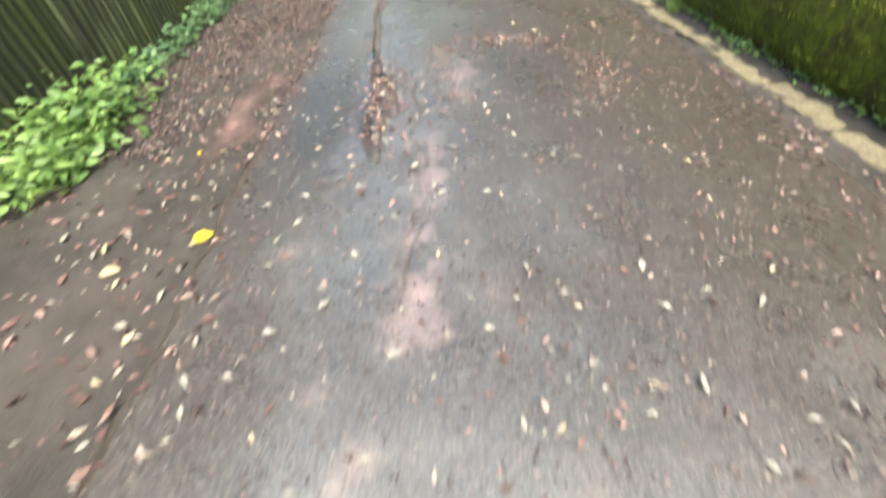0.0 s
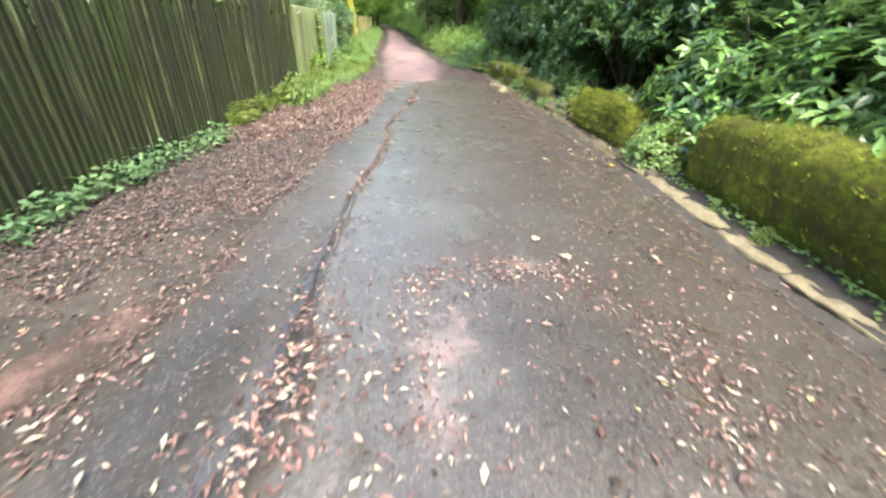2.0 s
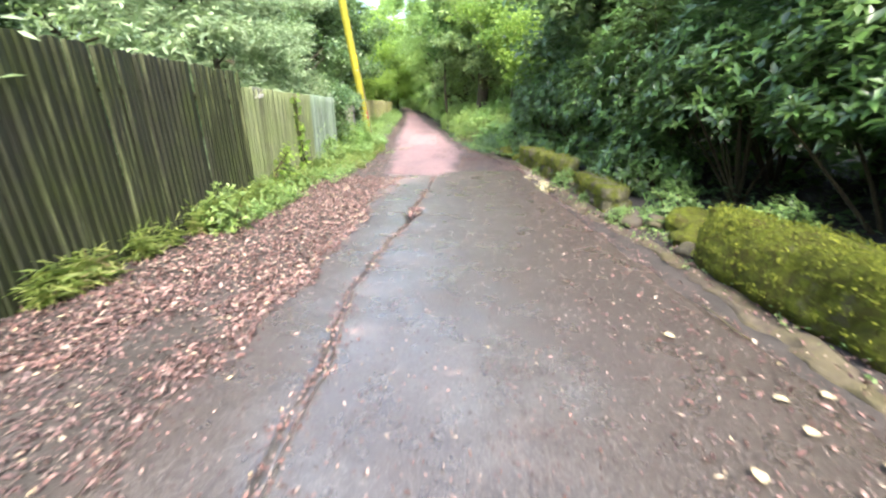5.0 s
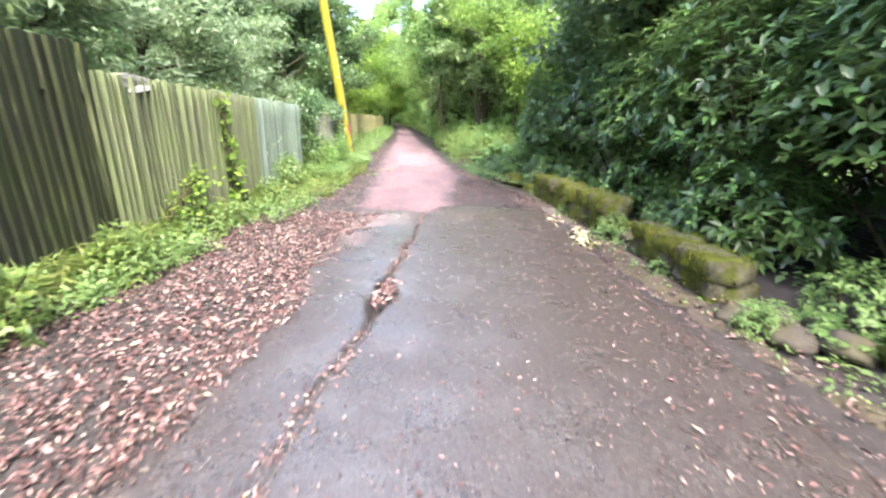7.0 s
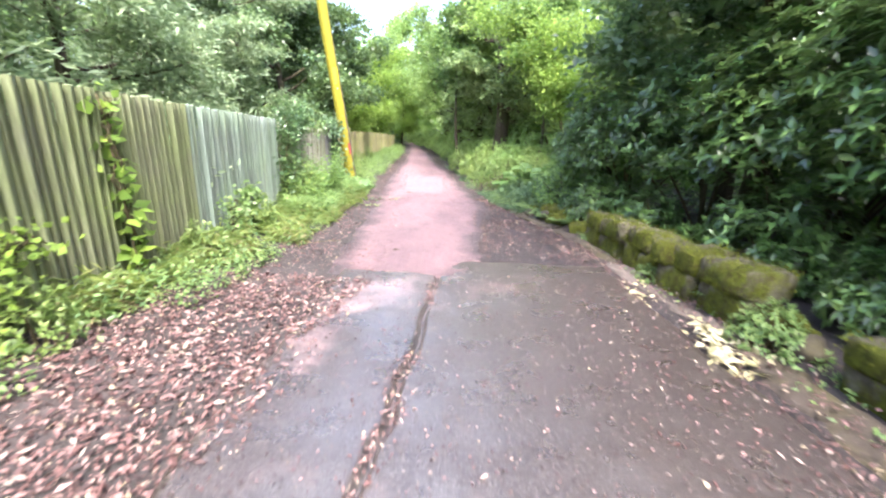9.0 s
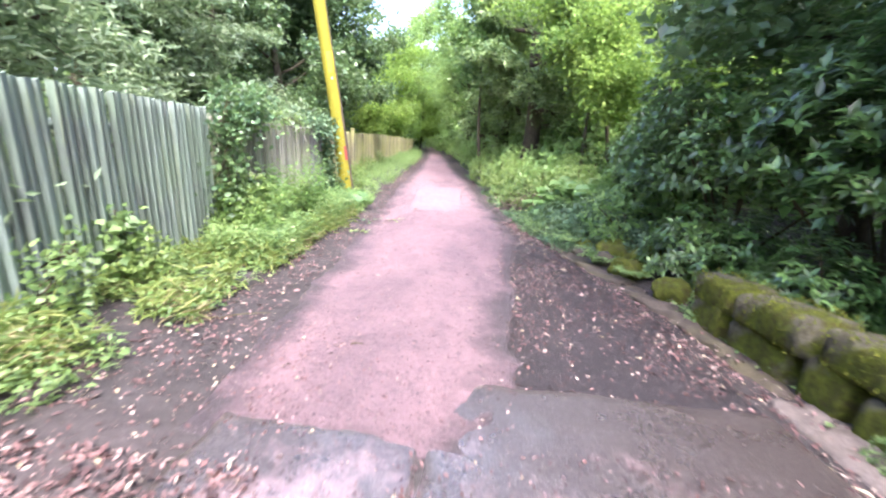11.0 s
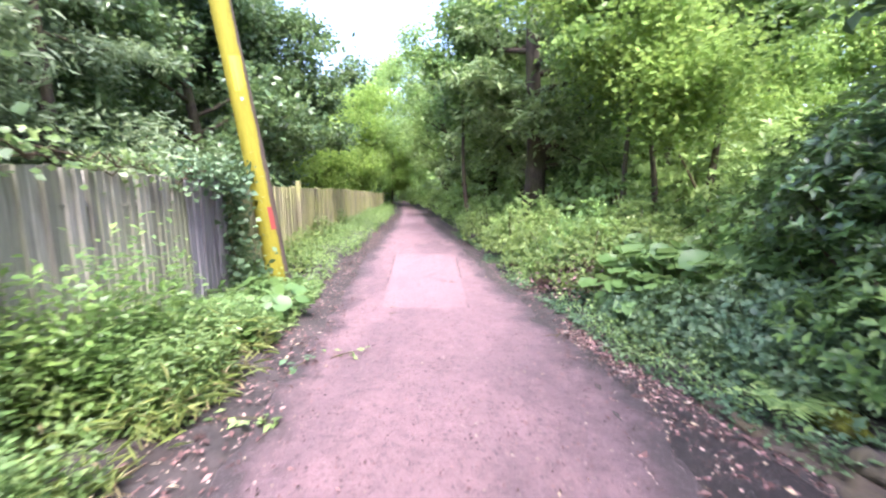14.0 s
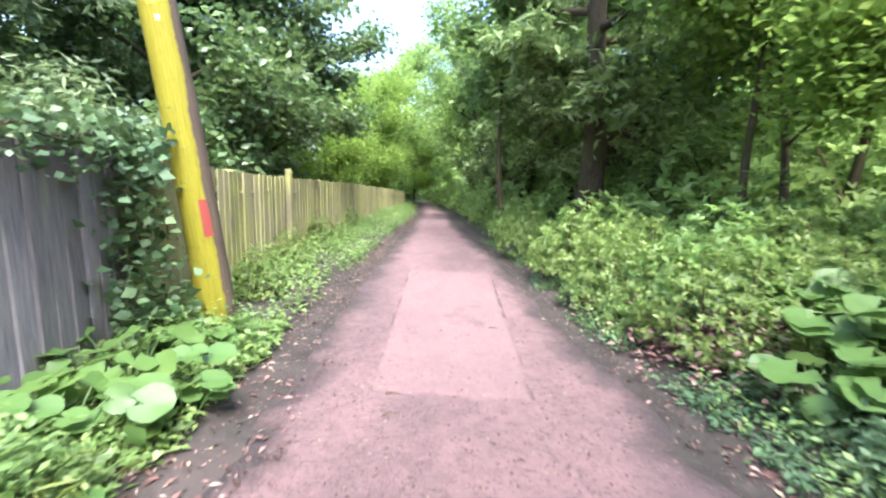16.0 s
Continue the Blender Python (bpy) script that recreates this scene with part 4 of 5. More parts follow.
place(overhang, [(3.6, 28.8, 0, 0.95)], "young trees over the verge")
feather = build_tree("cypress_tree", "pale feathery grey-green cypress hanging over the fence", 6.2, 2.3, 0.05, 0.16, FEATHER, 0.17, 48, 20, flat=0.3, ratio=0.26, droop=0.22, spread=0.26, twigs=6)
place(feather, [(-5.9, 8.0, 0, 0.95), (-6.0, 11.4, 80, 1.0), (-6.2, 14.8, 160, 1.0), (-6.4, 18.3, 230, 0.85), (-6.3, 4.5, 300, 0.95), (-7.9, 21.8, 40, 0.9), (-6.1, 1.0, 50, 0.95), (-7.4, 25.2, 110, 0.95)], "cypresses behind the fence")
# these leaves hold the same painted sunlight
leaning = build_tree("leaning_tree", "dark ivy-clad tree leaning out over the path", 9.0, 2.7, 0.36, 0.2, SUN_PAINTED, 0.15, 62, 13, lean=(-2.6, -0.4), twigs=6, ratio=0.6, spread=0.3)
place(leaning, [(-0.6, 41.0, 0, 0.9), (-2.0, 48.5, 15, 0.9), (1.6, 35.2, -10, 0.75)], "trees leaning over the path")
# added trees: they block sky and sun over the laurels and hollow
shade_canopy = build_tree("sycamore_tree", "spreading sycamore added to shade the laurels", 9.0, 4.2, 0.34, 0.28, DEEP, 0.24, 70, 15, lean=(-0.4, 0.0), twigs=6, ratio=0.6)
place(shade_canopy, [(8.4, 10.6, 0, 0.92), (8.2, 7.6, 100, 0.8), (4.8, 19.2, 200, 0.8), (6.2, 22.4, 130, 0.72), (8.4, 16.6, 250, 0.8), (9.0, 13.4, 60, 0.9), (6.6, 10.8, 140, 0.8)], "tall trees over the laurels")
slim = build_tree("slim_tree", "slim dark bare-stemmed woodland tree", 8.5, 1.9, 0.55, 0.10, BROAD, 0.2, 44, 8, ratio=0.6, lean=(0.7, 0.2), twigs=5)
place(slim, [(5.0, 29.8, 0, 1.0), (2.7, 28.2, 110, 0.75), (-0.7, 34.6, 180, 0.9), (5.6, 33.5, 250, 1.1)], "slim stems in the wood")


def build_shrub(name, label, radius, height, whorls, leaf, leaf_len, ratio=0.42, per=7, base=0.15, stems=7, droop=0.25, shape=0, inner=0.3):
    """A laurel-like shrub: stems from the base, leaf whorls at the shoot tips over its whole outline."""
    ob = new(name)
    ob.empty_display_size = 0.1
    tagged(ob, label, "shrub")
    wood, tips = [], []
    n = whorls
    th, ph = rng.random(n) * 2 * np.pi, np.arccos(1 - 1.15 * rng.random(n))
    depth = 1 - inner * rng.random(n) ** 1.5 - 0.16 * fbm(th * 1.3, ph * 2.2, 401)
    lump = 1 + 0.45 * fbm(th * 1.1 + 3, ph * 1.9, 405)
    c = np.stack([np.sin(ph) * np.cos(th) * radius, np.sin(ph) * np.sin(th) * radius, base * height + (np.cos(ph) + 0.15) * height * (1 - base) / 1.15], -1) * (depth * lump)[:, None]
    c[:, 2] = np.maximum(c[:, 2], 0.1)
    for k in range(stems):
        i = rng.integers(0, n)
        end = c[i] * 0.95
        mid = end * np.array([0.45, 0.45, 0.55]) + rng.normal(size=3) * 0.08
        t = np.linspace(0, 1, 8)[:, None]
        pts = (1 - t) ** 2 * np.array([0.0, 0, -0.15]) + 2 * t * (1 - t) * mid + t * t * end
        part("stem", mesh_from("stem", *tube(pts, np.linspace(0.035, 0.008, 8), 6)), STEM, ob)
    out = c / (np.linalg.norm(c * np.array([1, 1, 0.6]), axis=1, keepdims=True) + 1e-6)
    out = out + rng.normal(size=(n, 3)) * 0.35
    out /= np.linalg.norm(out, axis=1, keepdims=True)
    side = np.cross(out, np.array([0, 0, 1.0]) + rng.normal(size=(n, 3)) * 0.05)
    side /= np.linalg.norm(side, axis=1, keepdims=True) + 1e-6
    third = np.cross(out, side)
    ang = (np.arange(per) * 2 * np.pi / per)[None] + rng.random((n, 1)) * 6 + rng.normal(size=(n, per)) * 0.25
    d = np.cos(ang)[..., None] * side[:, None] + np.sin(ang)[..., None] * third[:, None] + 0.55 * out[:, None]
    d[..., 2] -= droop * (0.5 + rng.random((n, per)))
    at = np.repeat(c[:, None], per, 1) + rng.normal(size=(n, per, 3)) * 0.012 - 0.05 * out[:, None] * rng.random((n, per, 1))
    up = np.repeat(out[:, None], per, 1) + np.array([0, 0, 0.6]) + rng.normal(size=(n, per, 3)) * 0.2
    s = leaf_len * (0.65 + 0.6 * rng.random(n * per))
    v, f = leaves(at.reshape(-1, 3), d.reshape(-1, 3), up.reshape(-1, 3), s, s * ratio, shape)
    part("crown", mesh_from("crown", v, f, smooth=False), leaf, ob)
    return ob


laurel_a = build_shrub("laurel_shrub", "dense glossy dark green laurel behind the mossy wall", 1.7, 3.4, 900, LAUREL, 0.17)
place(laurel_a, [(5.0, 2.2, 0, 1.0), (5.2, 5.2, 80, 1.0), (3.8, 24.4, 70, 0.7), (5.2, -1.0, 300, 1.0)], "laurels along the wall")
laurel_d = build_shrub("laurel_tree", "tall glossy laurel arching over a dark hollow behind the wall", 1.9, 4.2, 1250, LAUREL, 0.17, base=0.36, stems=9, inner=0.22)
place(laurel_d, [(5.2, 10.9, 0, 0.95), (5.9, 7.6, 110, 0.95), (4.7, 12.9, 80, 0.9), (4.4, 15.0, 170, 0.9), (4.3, 17.0, 250, 0.9), (3.9, 18.9, 30, 0.85), (3.3, 20.7, 140, 0.78), (3.25, 22.6, 20, 0.7), (5.9, 9.4, 200, 1.0), (6.0, 14.0, 60, 1.05), (5.9, 18.0, 300, 1.0)], "laurels along the wall")
laurel_b = build_shrub("laurel_shrub", "low overhanging laurel with long pale-backed leaves", 1.1, 1.75, 360, LAUREL, 0.18, 0.40, droop=0.4)
place(laurel_b, [(4.15, 3.6, 0, 1.0), (4.15, 7.9, 30, 1.1), (3.95, 4.9, 200, 0.8), (3.8, 7.2, 310, 0.75), (3.95, 2.2, 40, 0.8), (4.2, 6.2, 100, 1.0), (3.4, 14.9, 80, 0.5), (3.35, 16.3, 10, 0.72), (3.6, 13.8, 150, 0.78), (2.4, 19.8, 260, 0.55), (2.75, 18.2, 60, 0.5), (2.65, 19.3, 20, 0.5), (2.75, 17.0, 250, 0.32)], "laurels along the wall")
laurel_c = build_shrub("laurel_tree", "tall dark laurel thicket closing the wood", 2.6, 6.0, 1400, LAUREL, 0.24)
place(laurel_c, [(7.6, 3.5, 0, 1.0), (7.8, 8.2, 90, 1.05), (7.6, 12.6, 180, 1.0), (7.2, 17.0, 270, 0.95), (7.9, -1.5, 45, 1.0)], "laurel thicket")
fresh = build_shrub("hazel_bush", "fresh green leafy bush overhanging the path edge", 1.15, 1.5, 420, BROAD, 0.115, 0.5, per=6, droop=0.15, shape=0)
place(fresh, [(2.3, 21.6, 0, 0.85), (2.75, 23.4, 100, 0.85), (1.35, 26.2, 190, 0.85), (3.2, 24.4, 40, 1.1), (2.6, 27.6, 130, 1.1), (4.2, 27.0, 10, 1.2), (7.6, 27.0, 90, 2.0)], "bushes on the verge")
# the hazel again, with sunlight painted into a paler leaf colour
sun_painted_bush = build_shrub("hazel_bush", "leafy bush beyond the verge, sunlight painted into its pale green leaves", 1.15, 1.5, 420, SUN_PAINTED, 0.115, 0.5, per=6, droop=0.15, shape=0)
place(sun_painted_bush, [(0.6, 29.3, 280, 0.95), (1.9, 31.0, 20, 1.1), (-0.2, 34.0, 70, 0.9), (-1.0, 38.5, 160, 0.9), (-1.6, 42.0, 20, 1.0), (-2.3, 45.5, 110, 1.1), (-3.0, 49.0, 200, 1.2), (-4.2, 53.0, 40, 1.2), (-5.4, 57.0, 80, 1.3), (-8.2, 63.5, 80, 1.6), (-11.0, 66.0, 10, 1.7), (-6.0, 62.0, 150, 1.6), (-13.5, 66.0, 150, 1.7), (3.4, 31.0, 20, 2.0), (5.4, 29.2, 130, 2.0), (1.9, 34.6, 60, 1.8), (4.4, 34.4, 200, 2.2), (7.0, 31.4, 300, 2.2), (0.6, 38.0, 170, 1.8), (2.6, 41.0, 30, 2.2), (-0.2, 43.5, 240, 1.7)], "sunlit bushes by the path")
bush_l = build_shrub("sapling_bush", "small bright green sapling bush against the fence", 0.55, 1.05, 150, ELDER, 0.10, 0.5, per=6, droop=0.1, shape=0)
place(bush_l, [(-2.8, 11.2, 0, 0.62), (-2.85, 12.4, 80, 0.55), (-3.0, 14.0, 120, 0.5), (-3.1, 16.0, 20, 0.5), (-3.25, 17.8, 200, 0.6), (-3.5, 19.75, 20, 0.95), (-3.6, 20.9, 130, 0.75), (-3.75, 22.0, 210, 0.7), (2.82, 5.15, 0, 0.17), (2.80, 5.8, 90, 0.13), (-4.2, 26.6, 70, 0.7), (-4.7, 28.6, 160, 0.7), (-5.3, 31.2, 20, 0.75), (-5.8, 34.6, 20, 0.8)], "saplings along the fence")
ivy_mound = build_shrub("ivy_mound", "dark small-leaved ivy heaped over old stones", 0.75, 0.62, 620, IVY, 0.062, 0.7, per=6, base=0.05, stems=4, droop=0.2, inner=0.4)
place(ivy_mound, [(1.75, 22.15, 0, 0.9), (1.45, 22.95, 90, 0.95), (2.2, 22.9, 200, 1.15), (2.35, 21.5, 300, 0.9), (1.2, 23.75, 40, 0.75), (2.4, 20.6, 130, 0.8)], "ivy heaps beside the path")
elder = build_shrub("elder_bush", "bright leafy bush mounded beside the path", 1.0, 1.3, 620, ELDER, 0.075, 0.46, per=7, droop=0.15, shape=0)
place(elder, [(0.95, 25.5, 0, 0.8), (0.7, 27.0, 90, 0.9), (2.2, 25.5, 180, 0.85), (0.3, 28.8, 270, 0.9), (1.9, 26.4, 40, 1.0), (-0.3, 31.2, 130, 0.8)], "bright bushes on the verge")
wallplant = build_shrub("wall_shrub", "small leafy shrub growing from the broken wall", 0.42, 0.62, 190, WEED, 0.065, 0.5, per=6, shape=0)
place(wallplant, [(2.92, 7.35, 0, 1.0), (2.36, 14.75, 50, 0.7), (2.1, 16.45, 130, 0.42), (1.92, 18.45, 60, 0.4), (2.42, 13.35, 200, 0.36), (2.5, 11.9, 310, 0.5), (0.1, 27.2, 20, 0.9), (0.35, 26.2, 120, 0.7), (3.2, 11.9, 80, 0.9), (3.5, 10.4, 10, 1.0)], "shrubs on the wall")


# ---- low plants ----
def verge(name, label, n, xy, leaf, length, height, ratio=0.5, layers=4, shape=3, gap=-1.0):
    """Uncountable low plants: short stems with leaves at several heights; one sheet of leaves."""
    p = xy(n)
    p = p[fbm(p[:, 0] * 1.3, p[:, 1] * 1.3, 83) > gap]
    n = len(p)
    z = ground_z(p[:, 0], p[:, 1])
    hh = height * (0.35 + 0.9 * rng.random(n)) * (1 + 1.0 * fbm(p[:, 0] * 0.9, p[:, 1] * 0.9, 77))
    k = np.repeat(np.arange(n), layers)
    lev = np.tile((np.arange(layers) + 0.6) / layers, n) * hh[k]
    c = np.stack([p[k, 0], p[k, 1], z[k] + lev], -1) + rng.normal(size=(len(k), 3)) * np.array([0.03, 0.03, 0.01])
    d = unit(len(k))
    d[:, 2] = d[:, 2] * 0.3 + 0.05
    s = length * (0.5 + 0.9 * rng.random(len(k)))
    me = mesh_from(name, *leaves(c, d, unit(len(k), 1.6), s, s * ratio, shape), smooth=False)
    return tagged(part(name, me, leaf), label, "undergrowth", kind="stuff")


def band(y0, y1, inner, outer, power=1.0):
    def pick(n):
        y = y0 + (y1 - y0) * rng.random(n)
        u = rng.random(n) ** power
        a, b = inner(y), outer(y)
        return np.stack([a + (b - a) * u + 0.18 * fbm(a * 0, y * 1.5, 91), y], -1)
    return pick


verge("ivy_groundcover", "dark ivy and weeds at the foot of the fence", 900, band(-3, 8.3, lambda y: fence_x(y) + 0.04, lambda y: fence_x(y) + 0.40 + 0.3 * fbm(y * 0, y * 0.8, 5), 1.6), IVY, 0.085, 0.16)
verge("nettle_clump", "bright nettles at the fence foot", 260, lambda n: np.array([-2.62, 2.9]) + rng.normal(size=(n, 2)) * np.array([0.14, 0.45]), WEED, 0.10, 0.34, layers=5)
verge("fence_weeds", "bright green weeds along the fence foot", 2600, band(11.0, 19.5, lambda y: fence_x(y) + 0.05, lambda y: np.interp(y, [11, 13, 16, 19.5], [-2.6, -2.6, -2.35, -2.6]), 1.5), WEED, 0.055, 0.26, layers=6, gap=-0.12)
verge("bramble_bank", "lush nettles and brambles banked against the fence", 11000, band(18.5, 23.0, lambda y: fence_x(y) + 0.06, lambda y: left_edge(y) - 0.06, 1.1), WEED, 0.05, 0.42, layers=7, gap=0.0)
STRAW = plain_material("dry_straw", (0.36, 0.31, 0.15), 0.7, 0.35)
GRASS = leaf_material("grass_blade", ((0.0, (0.12, 0.17, 0.03)), (0.6, (0.22, 0.28, 0.06)), (1.0, (0.36, 0.37, 0.12))), 0.5, 0.4)
verge("dry_grass", "straw-coloured dead grass in the weeds by the fence", 2200, band(8.5, 22.8, lambda y: fence_x(y) + 0.1, lambda y: np.minimum(left_edge(y), -2.45) + 0.0, 1.0), STRAW, 0.15, 0.2, 0.07, layers=3, gap=0.0)
verge("verge_grass", "yellow-green grass in the weeds by the fence", 4200, band(8.5, 23.0, lambda y: fence_x(y) + 0.08, lambda y: np.minimum(left_edge(y), -2.5) + 0.0, 1.2), GRASS, 0.16, 0.28, 0.08, layers=4, gap=-0.08)
verge("nettle_bank", "tall leafy nettles hiding the fence foot", 1800, band(19.3, 22.5, lambda y: fence_x(y) + 0.08, lambda y: fence_x(y) + 0.85, 1.2), BROAD, 0.075, 0.86, layers=11, gap=-0.06)
verge("pole_herbs", "low herbs round the foot of the pole", 1500, band(22.8, 25.6, lambda y: fence_x(y) + 0.05, lambda y: left_edge(y) - 0.05), WEED, 0.07, 0.16)
verge("far_fence_weeds", "green weeds under the pale fence", 6500, band(24.5, 50, lambda y: fence_x(y) + 0.05, lambda y: left_edge(y) - 0.12 + 0.7 * fbm(y * 0 + 6, y * 0.9, 88), 1.6), WEED, 0.075, 0.32, layers=5, gap=-0.12)
verge("right_verge", "small dark ivy creeping onto the path edge", 3600, band(20.9, 34, lambda y: right_edge(y) + 0.02, lambda y: right_edge(y) + 0.75, 0.9), IVY, 0.055, 0.12, layers=4, gap=-0.10)
verge("right_ivy", "deep ivy in the hollows of the undergrowth", 3800, band(20.8, 34, lambda y: right_edge(y) + 0.45, lambda y: right_edge(y) + 2.2, 0.9), IVY, 0.085, 0.30, layers=5, gap=-0.06)
verge("right_weeds", "pale small-leaved weeds among the ivy", 1500, band(21.2, 33, lambda y: right_edge(y) + 0.12, lambda y: right_edge(y) + 1.2, 1.2), WEED, 0.05, 0.26, layers=6, gap=0.04)
verge("right_herbs", "fresh feathery herbs in the undergrowth", 7200, band(24.6, 44, lambda y: right_edge(y) + 0.35, lambda y: right_edge(y) + 3.0, 0.9), BROAD, 0.065, 0.62, 0.42, layers=8, gap=-0.03)
verge("dry_stems", "brown withered leaves in the undergrowth", 420, lambda n: np.array([0.8, 25.6]) + rng.normal(size=(n, 2)) * np.array([0.35, 0.5]), DEAD, 0.07, 0.42, layers=5)
verge("wood_floor_plants", "shaded ivy on the woodland floor", 5000, band(-4, 45, lambda y: right_edge(y) + 1.1, lambda y: right_edge(y) + 7.0), DEEP, 0.11, 0.25)
verge("ledge_weeds", "small weeds rooted along the kerb ledge", 220, band(7.2, 19.3, lambda y: np.interp(y, [7, 10, 12, 14, 16, 19], [2.6, 2.55, 2.3, 2.15, 2.05, 1.8]), lambda y: np.interp(y, [7, 10, 12, 14, 16, 19], [2.9, 2.85, 2.6, 2.5, 2.4, 2.1])), WEED, 0.05, 0.09, layers=4)
verge("wall_ferns", "small ferns and ivy under the wall", 900, band(1.5, 19, lambda y: np.interp(y, [0, 7, 10, 12, 14, 16, 19], [2.86, 2.86, 2.85, 2.6, 2.45, 2.4, 2.0]), lambda y: np.interp(y, [0, 7, 10, 12, 14, 16, 19], [2.98, 2.98, 2.98, 2.75, 2.6, 2.55, 2.15])), WEED, 0.06, 0.06, layers=3)


verge("mid_wood", "deep green undergrowth across the wood", 7000, lambda n: np.stack([6 + 26 * rng.random(n), -8 + 74 * rng.random(n)], -1), BROAD, 0.42, 1.1, layers=4)
verge("garden_growth", "green growth behind the fence", 6500, lambda n: np.stack([-7.0 - 22 * rng.random(n), -8 + 74 * rng.random(n)], -1), DEEP, 0.40, 1.1, layers=4)


def climber(name, label, spots, per, leaf, length, spread, category="climber"):
    """Ivy or bramble draped on the fence: leaves on a few wandering stems."""
    x0, y0, z0 = spots[0]
    ob = new(name)
    ob.location = (x0, y0, z0)
    tagged(ob, label, category)
    pts = np.array(spots, float) - np.array(spots[0])
    wood, cs = [], []
    for k in range(4):
        t = np.linspace(0, len(pts) - 1, 18)
        q = np.stack([np.interp(t, np.arange(len(pts)), pts[:, i]) for i in range(3)], -1) + rng.normal(size=(18, 3)) * spread * 0.35 * np.array([0.4, 1, 0.6])
        part("stem", mesh_from("stem", *tube(q, np.full(18, 0.007), 5)), STEM, ob)
        cs.append(q)
    part("foliage", mesh_from("foliage", *clump(np.concatenate(cs), spread * 0.5, per, length, 0.9, 0.5, 0, 0.75), smooth=False), leaf, ob)
    return ob


climber("ivy", "dark glossy ivy climbing the fence by the pole", [(-4.3, 24.7, -1.35), (-4.33, 24.75, -0.8), (-4.38, 24.8, -0.2), (-4.45, 24.85, 0.3), (-4.55, 25.0, 0.5)], 26, IVY, 0.10, 0.34)
climber("ivy", "green ivy heaped over the fence top", [(-4.05, 23.3, 0.45), (-4.15, 24.0, 0.5), (-4.35, 24.5, 0.45), (-4.5, 24.9, 0.42)], 12, IVY, 0.07, 0.24)
climber("bramble", "bramble arching over the broken fence gap", [(-3.55, 19.55, -1.0), (-3.6, 19.65, -0.2), (-3.65, 19.8, 0.6), (-3.7, 20.3, 0.75), (-3.75, 20.7, 0.65)], 40, DEEP, 0.075, 0.32)
climber("bramble", "bramble hanging along the grey fence top", [(-3.75, 20.4, 0.5), (-3.85, 21.2, 0.62), (-4.0, 22.2, 0.55), (-4.05, 23.0, 0.5)], 5, WEED, 0.065, 0.2)
climber("vine", "thin vine with bright leaves on the fence boards", [(-3.2, 15.2, -0.95), (-3.2, 15.25, -0.4), (-3.22, 15.2, 0.2), (-3.25, 15.25, 0.85)], 2, LIME, 0.12, 0.10)
climber("vine", "yellow-green weed scrambling up the fence boards", [(-3.05, 13.3, -0.8), (-3.1, 13.6, -0.45), (-3.12, 14.0, -0.2), (-3.14, 14.3, -0.15)], 5, LIME, 0.06, 0.22)
climber("vine", "yellow-green weed scrambling up the fence boards", [(-3.1, 16.6, -0.95), (-3.2, 16.9, -0.6), (-3.24, 17.1, -0.4)], 5, WEED, 0.06, 0.2)
climber("vine", "short weed climbing the fence foot", [(-3.35, 17.6, -1.05), (-3.38, 17.7, -0.6), (-3.4, 17.7, -0.3)], 4, WEED, 0.09, 0.14)


def butterbur(x, y, size, count, label, up=0.0, leaf=0.11):
    """A clump of big round leaves, each on its own stalk."""
    ob = thing("butterbur", x, y, label, "plant", "butterbur clumps")
    for k in range(count):
        a, r = rng.random() * 6.283, size * math.sqrt(rng.random())
        h = 0.07 + 0.42 * rng.random() * size + 0.12 * size * (1 - r / size) + up
        c = np.array([math.cos(a) * r, math.sin(a) * r, h])
        s = leaf * (1 + 0.9 * rng.random())
        d = np.array([[math.cos(a), math.sin(a), -0.15]])
        at = c[None] - d * s * 0.15
        v, f = leaves(at, d, np.array([[math.cos(a) * 0.4, math.sin(a) * 0.4 - 0.15, 1.0]]) + rng.normal(size=(1, 3)) * 0.42, np.array([s]), np.array([s]), 2)
        big = part("leaf", mesh_from("leaf", v, f), BUTTER, ob)
        t = np.linspace(0, 1, 6)[:, None]
        root = np.array([c[0] * 0.35, c[1] * 0.35, -0.05])
        part("stalk", mesh_from("stalk", *tube(root * (1 - t) + c * t + np.array([0, 0, 0.06]) * np.sin(t * 3.1), np.full(6, 0.006), 5)), BUTTER, big)
    return ob


for x, y, s, n, u in ((-3.72, 24.0, 0.55, 42, 0.0), (-3.5, 23.3, 0.45, 32, 0.0), (-3.95, 23.2, 0.4, 26, 0.05), (-3.7, 24.8, 0.35, 18, 0.0), (-3.35, 22.75, 0.4, 26, 0.0), (-3.75, 22.5, 0.42, 26, 0.05), (-3.15, 23.75, 0.28, 14, 0.0)):
    butterbur(x, y, s, n, "clump of big round pale green leaves on the verge", u)
for x, y, s, n, u in ((0.98, 23.85, 0.30, 11, 0.06), (1.3, 24.2, 0.38, 15, 0.24), (1.65, 24.6, 0.42, 16, 0.42), (1.35, 24.9, 0.36, 13, 0.34), (1.95, 25.0, 0.42, 14, 0.5), (1.0, 24.4, 0.3, 10, 0.15), (2.0, 24.2, 0.4, 12, 0.45), (1.6, 25.5, 0.4, 12, 0.5), (1.15, 23.35, 0.3, 10, 0.08), (1.55, 23.7, 0.36, 13, 0.22), (2.1, 23.6, 0.4, 13, 0.4), (2.45, 24.5, 0.42, 13, 0.5)):
    butterbur(x, y, s, n, "clump of very large round butterbur leaves over dark ivy", u, 0.15)


